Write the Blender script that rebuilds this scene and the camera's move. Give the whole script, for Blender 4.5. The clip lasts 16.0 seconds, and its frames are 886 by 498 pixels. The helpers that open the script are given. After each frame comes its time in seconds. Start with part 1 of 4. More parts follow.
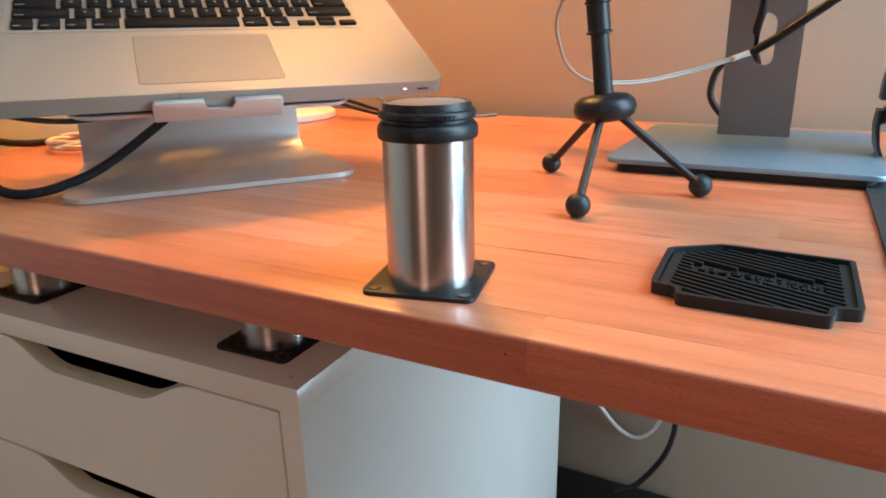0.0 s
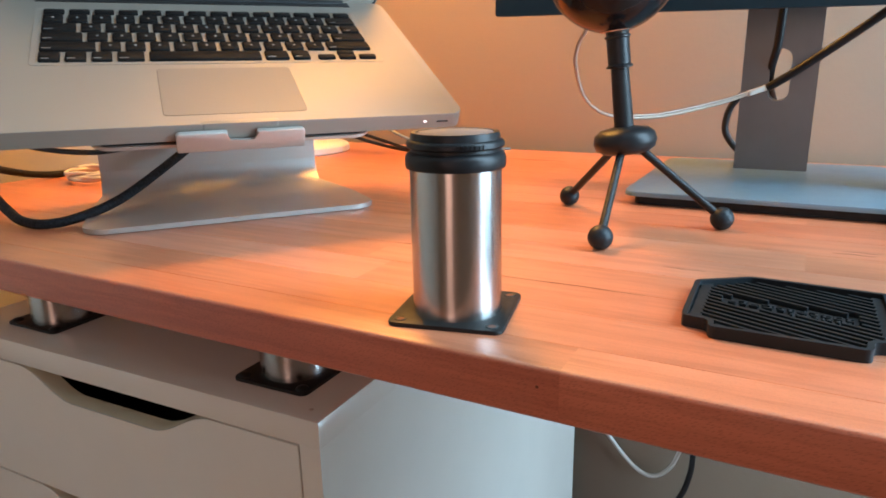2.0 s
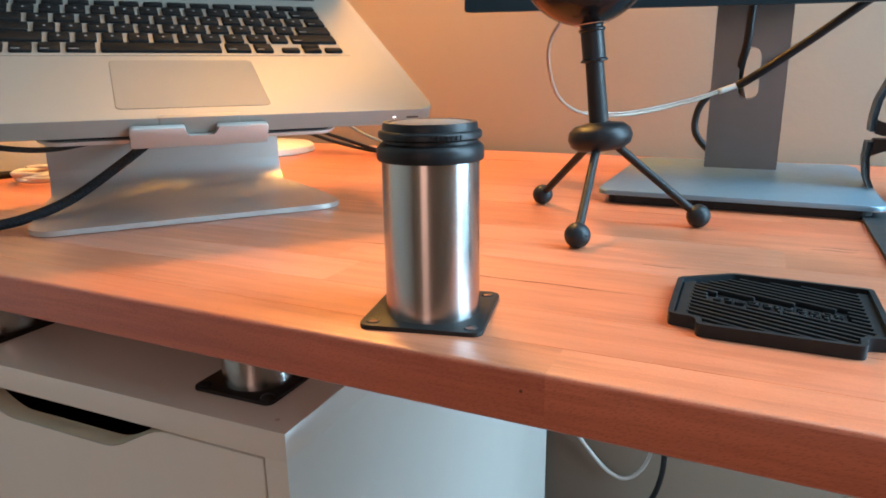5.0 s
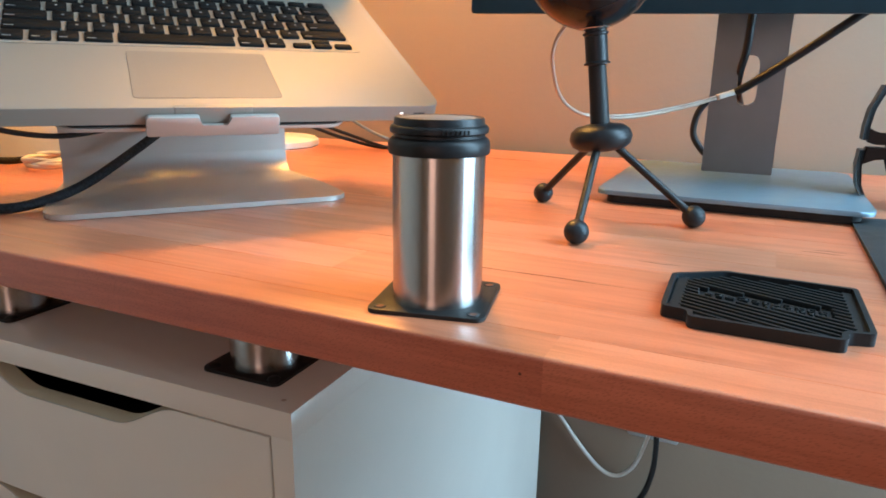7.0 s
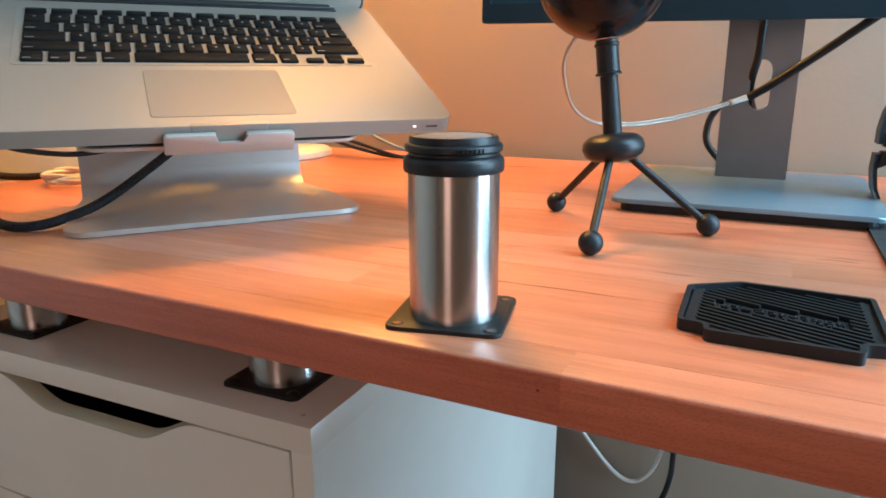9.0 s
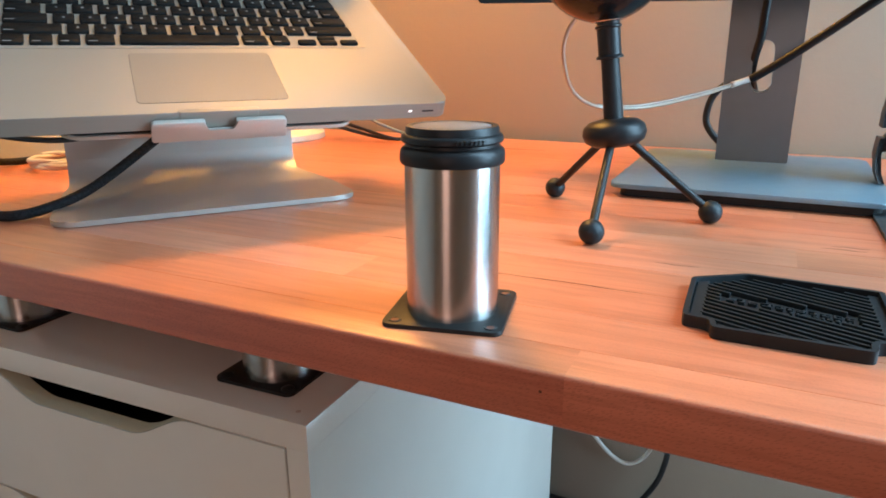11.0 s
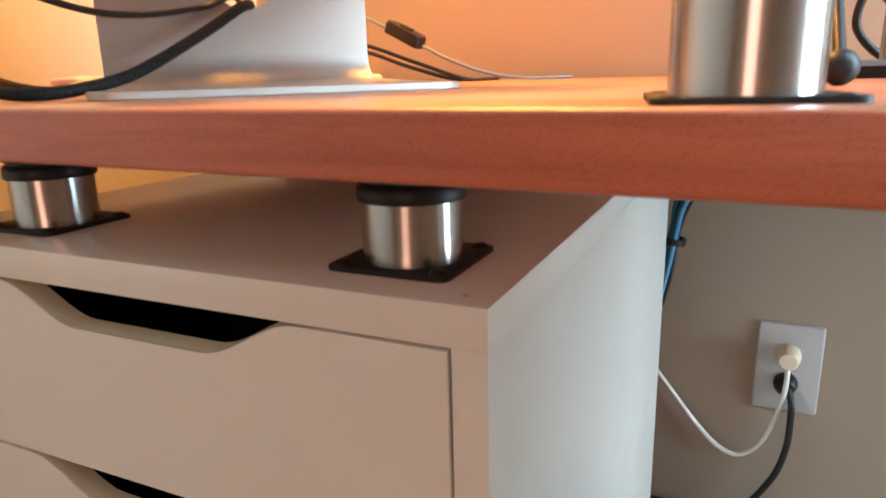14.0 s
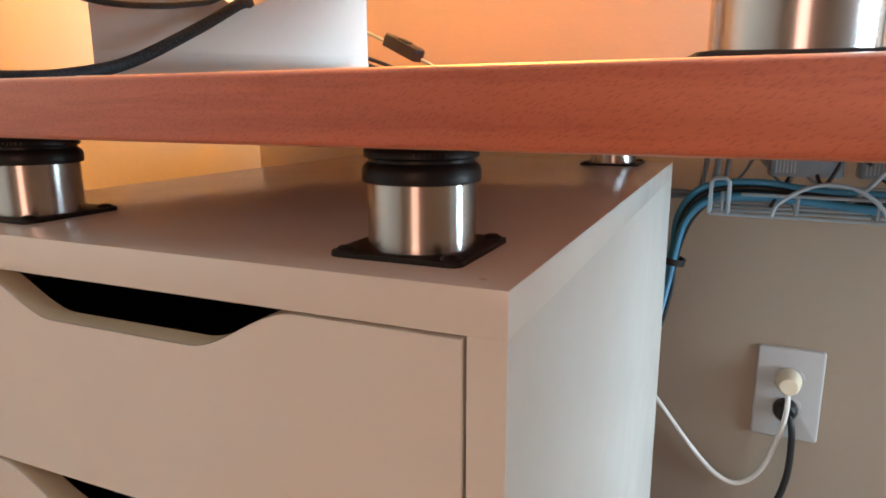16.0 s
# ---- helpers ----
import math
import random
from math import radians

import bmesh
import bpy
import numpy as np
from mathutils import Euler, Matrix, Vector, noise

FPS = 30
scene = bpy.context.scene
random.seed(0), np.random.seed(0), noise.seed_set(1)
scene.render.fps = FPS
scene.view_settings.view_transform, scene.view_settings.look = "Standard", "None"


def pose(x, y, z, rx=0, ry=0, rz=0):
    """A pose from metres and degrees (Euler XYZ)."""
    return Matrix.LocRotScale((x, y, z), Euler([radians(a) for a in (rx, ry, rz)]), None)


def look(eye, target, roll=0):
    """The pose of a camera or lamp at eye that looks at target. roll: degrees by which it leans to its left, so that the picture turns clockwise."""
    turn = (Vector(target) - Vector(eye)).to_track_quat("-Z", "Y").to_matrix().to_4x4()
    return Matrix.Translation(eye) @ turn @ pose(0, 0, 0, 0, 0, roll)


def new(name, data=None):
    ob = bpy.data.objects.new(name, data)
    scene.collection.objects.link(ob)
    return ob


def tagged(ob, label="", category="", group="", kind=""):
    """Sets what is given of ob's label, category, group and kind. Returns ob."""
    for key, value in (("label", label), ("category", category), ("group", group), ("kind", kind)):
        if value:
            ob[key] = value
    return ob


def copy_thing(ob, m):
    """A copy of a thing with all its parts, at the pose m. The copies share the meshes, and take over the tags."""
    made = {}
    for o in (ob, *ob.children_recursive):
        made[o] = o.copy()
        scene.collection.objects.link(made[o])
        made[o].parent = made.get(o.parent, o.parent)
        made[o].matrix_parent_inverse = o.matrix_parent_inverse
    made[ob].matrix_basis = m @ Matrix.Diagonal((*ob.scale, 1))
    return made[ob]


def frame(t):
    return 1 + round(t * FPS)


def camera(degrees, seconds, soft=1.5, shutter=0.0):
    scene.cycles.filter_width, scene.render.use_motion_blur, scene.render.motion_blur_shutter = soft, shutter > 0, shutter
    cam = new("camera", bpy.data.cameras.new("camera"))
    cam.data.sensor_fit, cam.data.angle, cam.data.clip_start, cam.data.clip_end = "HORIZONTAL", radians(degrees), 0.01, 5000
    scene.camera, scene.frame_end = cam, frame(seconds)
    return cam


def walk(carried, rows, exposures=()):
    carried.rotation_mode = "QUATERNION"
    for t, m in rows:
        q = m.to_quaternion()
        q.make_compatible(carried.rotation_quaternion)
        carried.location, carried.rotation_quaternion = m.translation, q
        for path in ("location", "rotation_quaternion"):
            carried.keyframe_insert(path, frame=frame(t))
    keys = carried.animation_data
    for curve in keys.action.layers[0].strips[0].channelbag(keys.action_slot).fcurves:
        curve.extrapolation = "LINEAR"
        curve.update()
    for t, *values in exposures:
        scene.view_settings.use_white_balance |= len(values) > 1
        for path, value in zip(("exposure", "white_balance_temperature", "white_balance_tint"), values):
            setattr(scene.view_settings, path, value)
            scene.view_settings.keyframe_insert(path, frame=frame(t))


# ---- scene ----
# camera and its walk: seconds, x, y, z, yaw, pitch, roll
cam = camera(67.09, 16.0, soft=1.7, shutter=0.5)
PATH = [
    (0.0, 0.2418, -0.2482, 0.9195, 27.61, -18.44, 1.23),
    (0.5, 0.2357, -0.2447, 0.9205, 28.42, -17.43, 1.73),
    (1.0, 0.2343, -0.2464, 0.9196, 28.42, -16.56, 1.03),
    (1.5, 0.2294, -0.2477, 0.9160, 28.12, -16.15, 0.88),
    (2.0, 0.2310, -0.2513, 0.9169, 28.16, -15.48, 1.07),
    (2.5, 0.2356, -0.2465, 0.9159, 26.84, -15.01, 0.70),
    (3.0, 0.2289, -0.2406, 0.9160, 27.13, -15.70, 0.91),
    (3.5, 0.2226, -0.2394, 0.9201, 26.78, -16.29, 1.04),
    (4.0, 0.2177, -0.2472, 0.9133, 25.73, -15.46, 0.80),
    (4.5, 0.2155, -0.2449, 0.9122, 25.43, -15.00, 0.81),
    (5.0, 0.2185, -0.2378, 0.9084, 25.18, -15.12, 0.74),
    (7.5, 0.2218, -0.2562, 0.9074, 25.46, -15.17, -0.96),
    (8.0, 0.2184, -0.2554, 0.9055, 26.25, -15.29, 0.04),
    (8.5, 0.2214, -0.2564, 0.9112, 26.23, -14.76, 0.18),
    (11.0, 0.2132, -0.2454, 0.9199, 25.64, -16.76, 0.35),
    (11.5, 0.2130, -0.2390, 0.9218, 24.42, -16.99, 0.39),
    (12.0, 0.2276, -0.2640, 0.9280, 23.78, -14.42, 0.58),
    (12.5, 0.2295, -0.2946, 0.9465, 24.12, -12.11, 0.71),
    (13.0, 0.1539, -0.2506, 0.8807, 25.95, -12.90, 1.33),
    (13.3, 0.1217, -0.2388, 0.8502, 26.63, -13.53, 1.11),
    (13.5, 0.1103, -0.2272, 0.8324, 26.65, -13.99, 1.61),
    (14.0, 0.0890, -0.1940, 0.8008, 26.28, -14.74, 1.42),
    (14.5, 0.0773, -0.1781, 0.7744, 26.25, -14.17, 0.12),
    (15.0, 0.0724, -0.1816, 0.7757, 26.75, -13.11, 0.44),
    (15.3, 0.0720, -0.1870, 0.7778, 26.30, -12.10, 0.85),
    (15.5, 0.0716, -0.1847, 0.7752, 26.11, -12.22, 0.74),
    (16.0, 0.0726, -0.1854, 0.7779, 25.39, -12.08, 0.13),
]
EXPOSURES = [(0.0, -0.67, 6950, 41), (4.5, -0.65, 6480, 35), (11.8, -0.63, 6420, 34), (13.0, -0.60, 7250, 41), (13.6, -0.30, 7500, 42), (14.4, 0.08, 7700, 46), (16.0, 0.04, 7700, 46)]
walk(cam, [(t, pose(x, y, z, 90 + pitch, roll, yaw)) for t, x, y, z, yaw, pitch, roll in PATH], EXPOSURES)

# ---- world and lights ----
world = bpy.data.worlds.new("daylight")
scene.world = world
world.use_nodes = True
wn = world.node_tree
sky = wn.nodes.new("ShaderNodeTexSky")
sky.sky_type, sky.sun_disc = "NISHITA", False
sky.sun_elevation, sky.sun_rotation = radians(40), radians(200)
wn.nodes["Background"].inputs[1].default_value = 0.1
wn.links.new(sky.outputs[0], wn.nodes["Background"].inputs[0])


def area_light(name, m, w, h, watts, color):
    d = bpy.data.lights.new(name, "AREA")
    d.shape, d.size, d.size_y, d.energy, d.color = "RECTANGLE", w, h, watts, color
    ob = new(name, d)
    ob.matrix_world = m
    return ob


# room: back wall y 0.717, left wall x -0.70; a tall window in the right wall; a smaller one across the room, added to
# hold a warm fill
XL, XR, YB, YF, CEIL = -0.70, 0.99, 0.7165, -2.6, 2.45
WIN_A0, WIN_A1, WIN_Z0, WIN_Z1 = 0.0, 0.62, 0.25, 2.20
FAR_A0, FAR_A1, FAR_Z0, FAR_Z1 = 0.20, 0.93, 0.25, 2.15
area_light("window_daylight", look((XR + 0.05, (WIN_A0 + WIN_A1) / 2, (WIN_Z0 + WIN_Z1) / 2), (0, 0.1, 1.0)), WIN_A1 - WIN_A0 - 0.06, WIN_Z1 - WIN_Z0 - 0.06, 106.0, (0.42, 0.85, 0.98))
# warm fill for the front faces; added, no window is known here
area_light("room_fill", look(((FAR_A0 + FAR_A1) / 2, YF - 0.05, (FAR_Z0 + FAR_Z1) / 2), (0.2, 0.5, 0.9)), FAR_A1 - FAR_A0 - 0.06, FAR_Z1 - FAR_Z0 - 0.06, 13.5, (1.0, 0.66, 0.45))
LAMP_X, LAMP_Y, LAMP_Z = -0.47, 0.565, 1.60
BULB_DX, BULB_DY = 0.16, -0.06
bulb = bpy.data.lights.new("lamp_bulb", "POINT")
bulb.energy, bulb.color, bulb.shadow_soft_size = 60.0, (1.0, 0.54, 0.09), 0.13
new("lamp_bulb", bulb).location = (LAMP_X + BULB_DX, LAMP_Y + BULB_DY, LAMP_Z)

# ---- materials ----


class Nodes:
    """A principled material with short calls for its nodes."""

    def __init__(self, name, color=(0.5, 0.5, 0.5), rough=0.5, metal=0.0, **more):
        self.mat = bpy.data.materials.new(name)
        self.mat.use_nodes = True
        self.t = self.mat.node_tree
        self.b = self.t.nodes["Principled BSDF"]
        self.b.inputs["Base Color"].default_value = (*color, 1)
        self.b.inputs["Roughness"].default_value = rough
        self.b.inputs["Metallic"].default_value = metal
        for k, v in more.items():
            self.b.inputs[k.replace("_", " ")].default_value = v

    def node(self, kind, **values):
        n = self.t.nodes.new(kind)
        for k, v in values.items():
            n.inputs[k].default_value = v
        return n

    def link(self, a, b):
        self.t.links.new(a, b)

    def coords(self, scale=(1, 1, 1), spread=0.0):
        tc = self.node("ShaderNodeTexCoord")
        mp = self.node("ShaderNodeMapping")
        mp.inputs["Scale"].default_value = scale
        self.link(tc.outputs["Object"], mp.inputs["Vector"])
        if spread:
            oi = self.node("ShaderNodeObjectInfo")
            mul = self.node("ShaderNodeMath")
            mul.operation = "MULTIPLY"
            mul.inputs[1].default_value = spread
            self.link(oi.outputs["Random"], mul.inputs[0])
            comb = self.node("ShaderNodeCombineXYZ")
            self.link(mul.outputs[0], comb.inputs[0])
            self.link(mul.outputs[0], comb.inputs[2])
            self.link(comb.outputs[0], mp.inputs["Location"])
        return mp.outputs[0]

    def noise(self, co, scale, detail=4.0, rough=0.55):
        n = self.node("ShaderNodeTexNoise", Scale=scale, Detail=detail, Roughness=rough)
        self.link(co, n.inputs["Vector"])
        return n.outputs["Fac"]

    def ramp(self, fac, stops):
        r = self.node("ShaderNodeValToRGB")
        e = r.color_ramp.elements
        while len(e) < len(stops):
            e.new(0.5)
        for el, (p, c) in zip(e, stops):
            el.position, el.color = p, (*c, 1) if len(c) == 3 else c
        self.link(fac, r.inputs[0])
        return r.outputs[0]

    def mix(self, a, b, fac, how="MIX"):
        m = self.node("ShaderNodeMix")
        m.data_type, m.blend_type = "RGBA", how
        for s, v in ((m.inputs[0], fac), (m.inputs[6], a), (m.inputs[7], b)):
            if isinstance(v, (int, float)):
                s.default_value = v
            elif isinstance(v, tuple):
                s.default_value = (*v, 1)
            else:
                self.link(v, s)
        return m.outputs[2]

    def span(self, fac, lo, hi):
        m = self.node("ShaderNodeMapRange")
        m.inputs["To Min"].default_value, m.inputs["To Max"].default_value = lo, hi
        self.link(fac, m.inputs[0])
        return m.outputs[0]

    def bump(self, height, strength, distance):
        n = self.node("ShaderNodeBump", Strength=strength, Distance=distance)
        self.link(height, n.inputs["Height"])
        self.link(n.outputs[0], self.b.inputs["Normal"])

    def color(self, out):
        self.link(out, self.b.inputs["Base Color"])

    def rough(self, out):
        self.link(out, self.b.inputs["Roughness"])


def surface(name, color, rough, metal=0.0, vary=0.08, scale=30.0, bump=0.0, bump_scale=400.0, **more):
    """Paint, plastic, rubber or metal with mottling, uneven gloss and fine grain."""
    m = Nodes(name, color, rough, metal, **more)
    co = m.coords()
    big = m.noise(co, scale, 5)
    lo = tuple(c * (1 - vary) for c in color)
    hi = tuple(min(1, c * (1 + vary)) for c in color)
    m.color(m.ramp(big, [(0.3, lo), (0.7, hi)]))
    m.rough(m.span(m.noise(co, scale * 3, 3), max(0.02, rough * 0.85), min(1, rough * 1.15)))
    if bump:
        m.bump(m.noise(co, bump_scale, 3), bump, 0.0004)
    return m.mat


def wall_material(name, color):
    m = Nodes(name, color, 0.75)
    co = m.coords()
    m.color(m.mix(m.ramp(m.noise(co, 3, 4), [(0.3, tuple(c * 0.96 for c in color)), (0.7, color)]), tuple(c * 0.9 for c in color), m.span(m.noise(co, 60, 3), 0, 0.25)))
    m.bump(m.noise(co, 150, 3), 0.22, 0.0014)
    return m.mat


def beech_material(name, pale, red=1.0, flecks=0.25):
    """Steamed beech, each stave a little different; pale: how far it goes to the sapwood's tone, red: how deep its colour is."""
    m = Nodes(name, (0.5, 0.3, 0.18), 0.42, Coat_Weight=0.9, Coat_Roughness=0.42, Coat_IOR=1.5, Specular_IOR_Level=0.3)
    co = m.coords((1, 1, 1), 7.0)
    long = m.coords((1.2, 22, 22), 7.0)
    oi = m.node("ShaderNodeObjectInfo")
    tone = m.ramp(oi.outputs["Random"], [(0.0, (0.60, 0.172, 0.072)), (0.3, (0.63, 0.190, 0.083)), (0.7, (0.66, 0.212, 0.097)), (1.0, (0.70, 0.236, 0.113))])
    pick = m.node("ShaderNodeMath")
    pick.operation = "MULTIPLY"
    pick.inputs[1].default_value = 7.31
    frac = m.node("ShaderNodeMath")
    frac.operation = "FRACT"
    m.link(oi.outputs["Random"], pick.inputs[0])
    m.link(pick.outputs[0], frac.inputs[0])
    tone = m.mix(tone, (0.76, 0.32, 0.20), m.span(frac.outputs[0], pale, pale + 0.26))
    tone = m.mix(tone, (1.0, 1 / red, 1 / red), 1.0, "MULTIPLY")
    grain = m.ramp(m.noise(long, 4, 6, 0.6), [(0.3, (0.80, 0.74, 0.70)), (0.65, (1.0, 1.0, 1.0))])
    c = m.mix(tone, grain, 1.0, "MULTIPLY")
    veins = m.ramp(m.noise(m.coords((0.6, 9, 9), 3.0), 5, 4, 0.7), [(0.44, (1, 1, 1)), (0.5, (0.80, 0.68, 0.58)), (0.56, (1, 1, 1))])
    c = m.mix(c, veins, 0.65, "MULTIPLY")
    fleck = m.node("ShaderNodeTexVoronoi", Scale=1.0, Randomness=1.0)
    slant = m.coords((1 / 380, 1 / 1300, 1 / 1400), 0.9)
    slant.node.vector_type = "TEXTURE"
    slant.node.inputs["Rotation"].default_value = (0.0, radians(-24), radians(3))
    m.link(slant, fleck.inputs["Vector"])
    dash = m.ramp(fleck.outputs["Distance"], [(0.20, (0.62, 0.46, 0.38)), (0.42, (1, 1, 1))])
    c = m.mix(c, dash, flecks, "MULTIPLY")
    c = m.mix(c, m.ramp(m.noise(co, 9, 3), [(0.35, (0.93, 0.90, 0.88)), (0.65, (1, 1, 1))]), 1.0, "MULTIPLY")
    m.color(c)
    m.rough(m.span(m.noise(co, 45, 4), 0.30, 0.44))
    m.bump(fleck.outputs["Distance"], 0.12, 0.0004)
    return m.mat


def steel_material():
    """Brushed stainless tube, lines running round it."""
    m = Nodes("brushed_steel", (0.60, 0.585, 0.57), 0.24, 1.0, Anisotropic=0.7, Anisotropic_Rotation=0.25)
    tan = m.node("ShaderNodeTangent")
    tan.direction_type, tan.axis = "RADIAL", "Z"
    m.link(tan.outputs[0], m.b.inputs["Tangent"])
    streak = m.span(m.noise(m.coords((260, 260, 5)), 1.0, 5, 0.7), 0, 0.8)
    smudge = m.mix((0.58, 0.57, 0.56), (0.44, 0.43, 0.42), streak)
    m.color(m.mix(smudge, (0.50, 0.47, 0.45), m.span(m.noise(m.coords((60, 60, 12)), 3, 4), 0, 0.6)))
    return m.mat


def brushed_aluminium(name, color, rough, metal):
    """Bead-blasted anodised metal: a matt oxide layer over the metal."""
    m = Nodes(name, color, rough, metal)
    co = m.coords()
    f = m.noise(co, 900, 2)
    m.rough(m.span(f, rough * 0.9, rough * 1.12))
    m.color(m.mix(color, tuple(c * 0.9 for c in color), m.span(m.noise(co, 14, 4), 0, 0.7)))
    m.bump(f, 0.08, 0.0002)
    return m.mat


WALL = wall_material("wall_paint", (0.29, 0.213, 0.157))
# left wall: wall paint made paler, daylight on it put in the colour
LIT_WALL = wall_material("lit_wall_paint", (0.44, 0.39, 0.325))
CEILING = wall_material("ceiling_paint", (0.86, 0.85, 0.82))
FLOOR = surface("floor_wood", (0.40, 0.25, 0.155), 0.4, vary=0.2, scale=6)
BEECH = beech_material("beech", 0.0)
# front edge: side-grain flecks, plus a deeper red for its dimmer, warmer light
EDGE_BEECH = beech_material("beech_edge_grain_and_shade", 0.0, 1.32, 0.5)
PALE_BEECH = beech_material("pale_beech", 0.34)
GRAIN_AND_HOLE_SHADE = surface("grain_and_hole_shade", (0.16, 0.045, 0.02), 0.6, vary=0.2, scale=200)
MELAMINE = surface("white_melamine", (0.74, 0.715, 0.66), 0.20, Specular_IOR_Level=0.65, vary=0.025, scale=8, bump=0.03, bump_scale=600)
EDGE_MDF = surface("drawer_edge", (0.72, 0.63, 0.48), 0.5, vary=0.04)
# near-black, as the closed drawer's shade is put in the colour
DARK_BOX = surface("drawer_inside_shade", (0.03, 0.03, 0.032), 0.8)
STEEL = steel_material()
BLACK_METAL = surface("black_powder_coat", (0.012, 0.012, 0.012), 0.5, Specular_IOR_Level=0.3, bump=0.15, bump_scale=900)
BLACK_PLASTIC = surface("black_plastic", (0.012, 0.012, 0.013), 0.40, vary=0.15, Specular_IOR_Level=0.3, bump=0.08, bump_scale=700)
GREY_PAD = surface("grey_felt_pad", (0.13, 0.12, 0.12), 0.75, vary=0.12, bump=0.3, bump_scale=900)
RUBBER = surface("black_rubber", (0.006, 0.011, 0.014), 0.5, Specular_IOR_Level=0.35, vary=0.2, bump=0.15, bump_scale=500)
# laptop silver tinted warm, so the lamp's glow is in its base colour
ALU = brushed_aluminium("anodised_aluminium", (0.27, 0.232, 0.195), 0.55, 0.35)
ALU_PAD = brushed_aluminium("trackpad_glass", (0.20, 0.170, 0.142), 0.62, 0.25)
ALU_STAND = brushed_aluminium("stand_aluminium", (0.52, 0.485, 0.445), 0.48, 0.7)
KEY = surface("key_plastic", (0.009, 0.008, 0.0075), 0.6, vary=0.2, Specular_IOR_Level=0.06)
LEGEND = surface("key_print", (0.22, 0.21, 0.20), 0.6)
# brown base stands for the warm room reflected in the laptop screen
SCREEN = surface("dark_screen", (0.020, 0.012, 0.009), 0.22, vary=0.1, Specular_IOR_Level=0.22)
# the blue here is window haze over the switched-off screen
MON_SCREEN = surface("blue_hazed_screen", (0.006, 0.040, 0.060), 0.5, vary=0.2, Specular_IOR_Level=0.25)
GLOSS_BLACK = surface("gloss_black", (0.008, 0.008, 0.009), 0.16, vary=0.1, Specular_IOR_Level=0.22)
# bezel tinted blue to carry the same window haze
BEZEL = surface("blue_hazed_bezel", (0.006, 0.024, 0.034), 0.6, vary=0.1, Specular_IOR_Level=0.25)
CHROME = surface("satin_chrome", (0.55, 0.50, 0.46), 0.26, 1.0, vary=0.06)
SILVER_PAINT = surface("silver_paint", (0.15, 0.17, 0.18), 0.36, 0.6, vary=0.05)
BASE_PAINT = surface("base_paint", (0.15, 0.25, 0.31), 0.32, 0.35, vary=0.05)
MAT_CLOTH = surface("desk_mat_cloth", (0.015, 0.024, 0.029), 0.7, vary=0.2, bump=0.4, bump_scale=900)
WHITE_PLASTIC = surface("white_plastic", (0.66, 0.645, 0.60), 0.35, vary=0.03)
# white plastic greyed for the outlet, under-desk dimness put in its colour
SHADED_PLASTIC = surface("shaded_outlet_plastic", (0.37, 0.37, 0.36), 0.35, vary=0.03)
CREAM_PLASTIC = surface("cream_plastic", (0.62, 0.52, 0.38), 0.4, vary=0.04)
BLUE_CABLE = surface("blue_cable", (0.003, 0.19, 0.33), 0.4, vary=0.1)
GREY_CABLE = surface("grey_cable", (0.13, 0.18, 0.215), 0.45, vary=0.1)
GREY_WIRE = surface("coated_wire", (0.24, 0.31, 0.345), 0.4, vary=0.06)
SCUFF = surface("scuff_brown", (0.54, 0.46, 0.39), 0.7)
CLEAR_CABLE = surface("clear_cable", (0.36, 0.27, 0.21), 0.25, 0.1, vary=0.1)
LED = Nodes("status_led", (1, 1, 1), 0.3)
LED.b.inputs["Emission Color"].default_value = (1, 0.97, 0.92, 1)
LED.b.inputs["Emission Strength"].default_value = 2.5
LED = LED.mat


def braid_material():
    m = Nodes("braided_sleeve", (0.02, 0.02, 0.022), 0.7, Specular_IOR_Level=0.2)
    v = m.node("ShaderNodeTexVoronoi", Scale=420.0)
    m.link(m.coords(), v.inputs["Vector"])
    m.color(m.ramp(v.outputs["Distance"], [(0.2, (0.018, 0.019, 0.022)), (0.7, (0.008, 0.008, 0.009))]))
    m.bump(v.outputs["Distance"], 0.6, 0.0008)
    return m.mat


BRAID = braid_material()

# ---- mesh helpers ----


def mesh_of(name, bm, material, smooth=40):
    bmesh.ops.recalc_face_normals(bm, faces=bm.faces)
    me = bpy.data.meshes.new(name)
    bm.to_mesh(me)
    bm.free()
    me.materials.append(material)
    if smooth:
        me.shade_smooth()
        me.set_sharp_from_angle(angle=radians(smooth))
    return me


def part(name, bm, material, parent, label="", m=None, smooth=40):
    ob = new(name, mesh_of(name, bm, material, smooth))
    ob.parent = parent
    if m is not None:
        ob.matrix_basis = m
    return tagged(ob, label)


def thing(name, m, label, category, group="", kind=""):
    ob = new(name)
    ob.empty_display_size = 0.02
    ob.matrix_basis = m
    return tagged(ob, label, category, group, kind)


def solid(name, bm, material, label, category, m=None, kind="", group="", smooth=40):
    ob = new(name, mesh_of(name, bm, material, smooth))
    if m is not None:
        ob.matrix_basis = m
    return tagged(ob, label, category, group, kind)


def box(x0, x1, y0, y1, z0, z1, bevel=0.0, seg=2, bm=None):
    b = bmesh.new()
    bmesh.ops.create_cube(b, size=1)
    bmesh.ops.transform(b, verts=b.verts, matrix=Matrix.LocRotScale(((x0 + x1) / 2, (y0 + y1) / 2, (z0 + z1) / 2), None, (x1 - x0, y1 - y0, z1 - z0)))
    if bevel:
        bmesh.ops.bevel(b, geom=b.edges[:], offset=bevel, segments=seg, profile=0.5, affect="EDGES")
    return join(bm, b) if bm else b


def join(a, b):
    """Adds b's geometry to a."""
    me = bpy.data.meshes.new("scrap")
    b.to_mesh(me)
    b.free()
    a.from_mesh(me)
    bpy.data.meshes.remove(me)
    return a


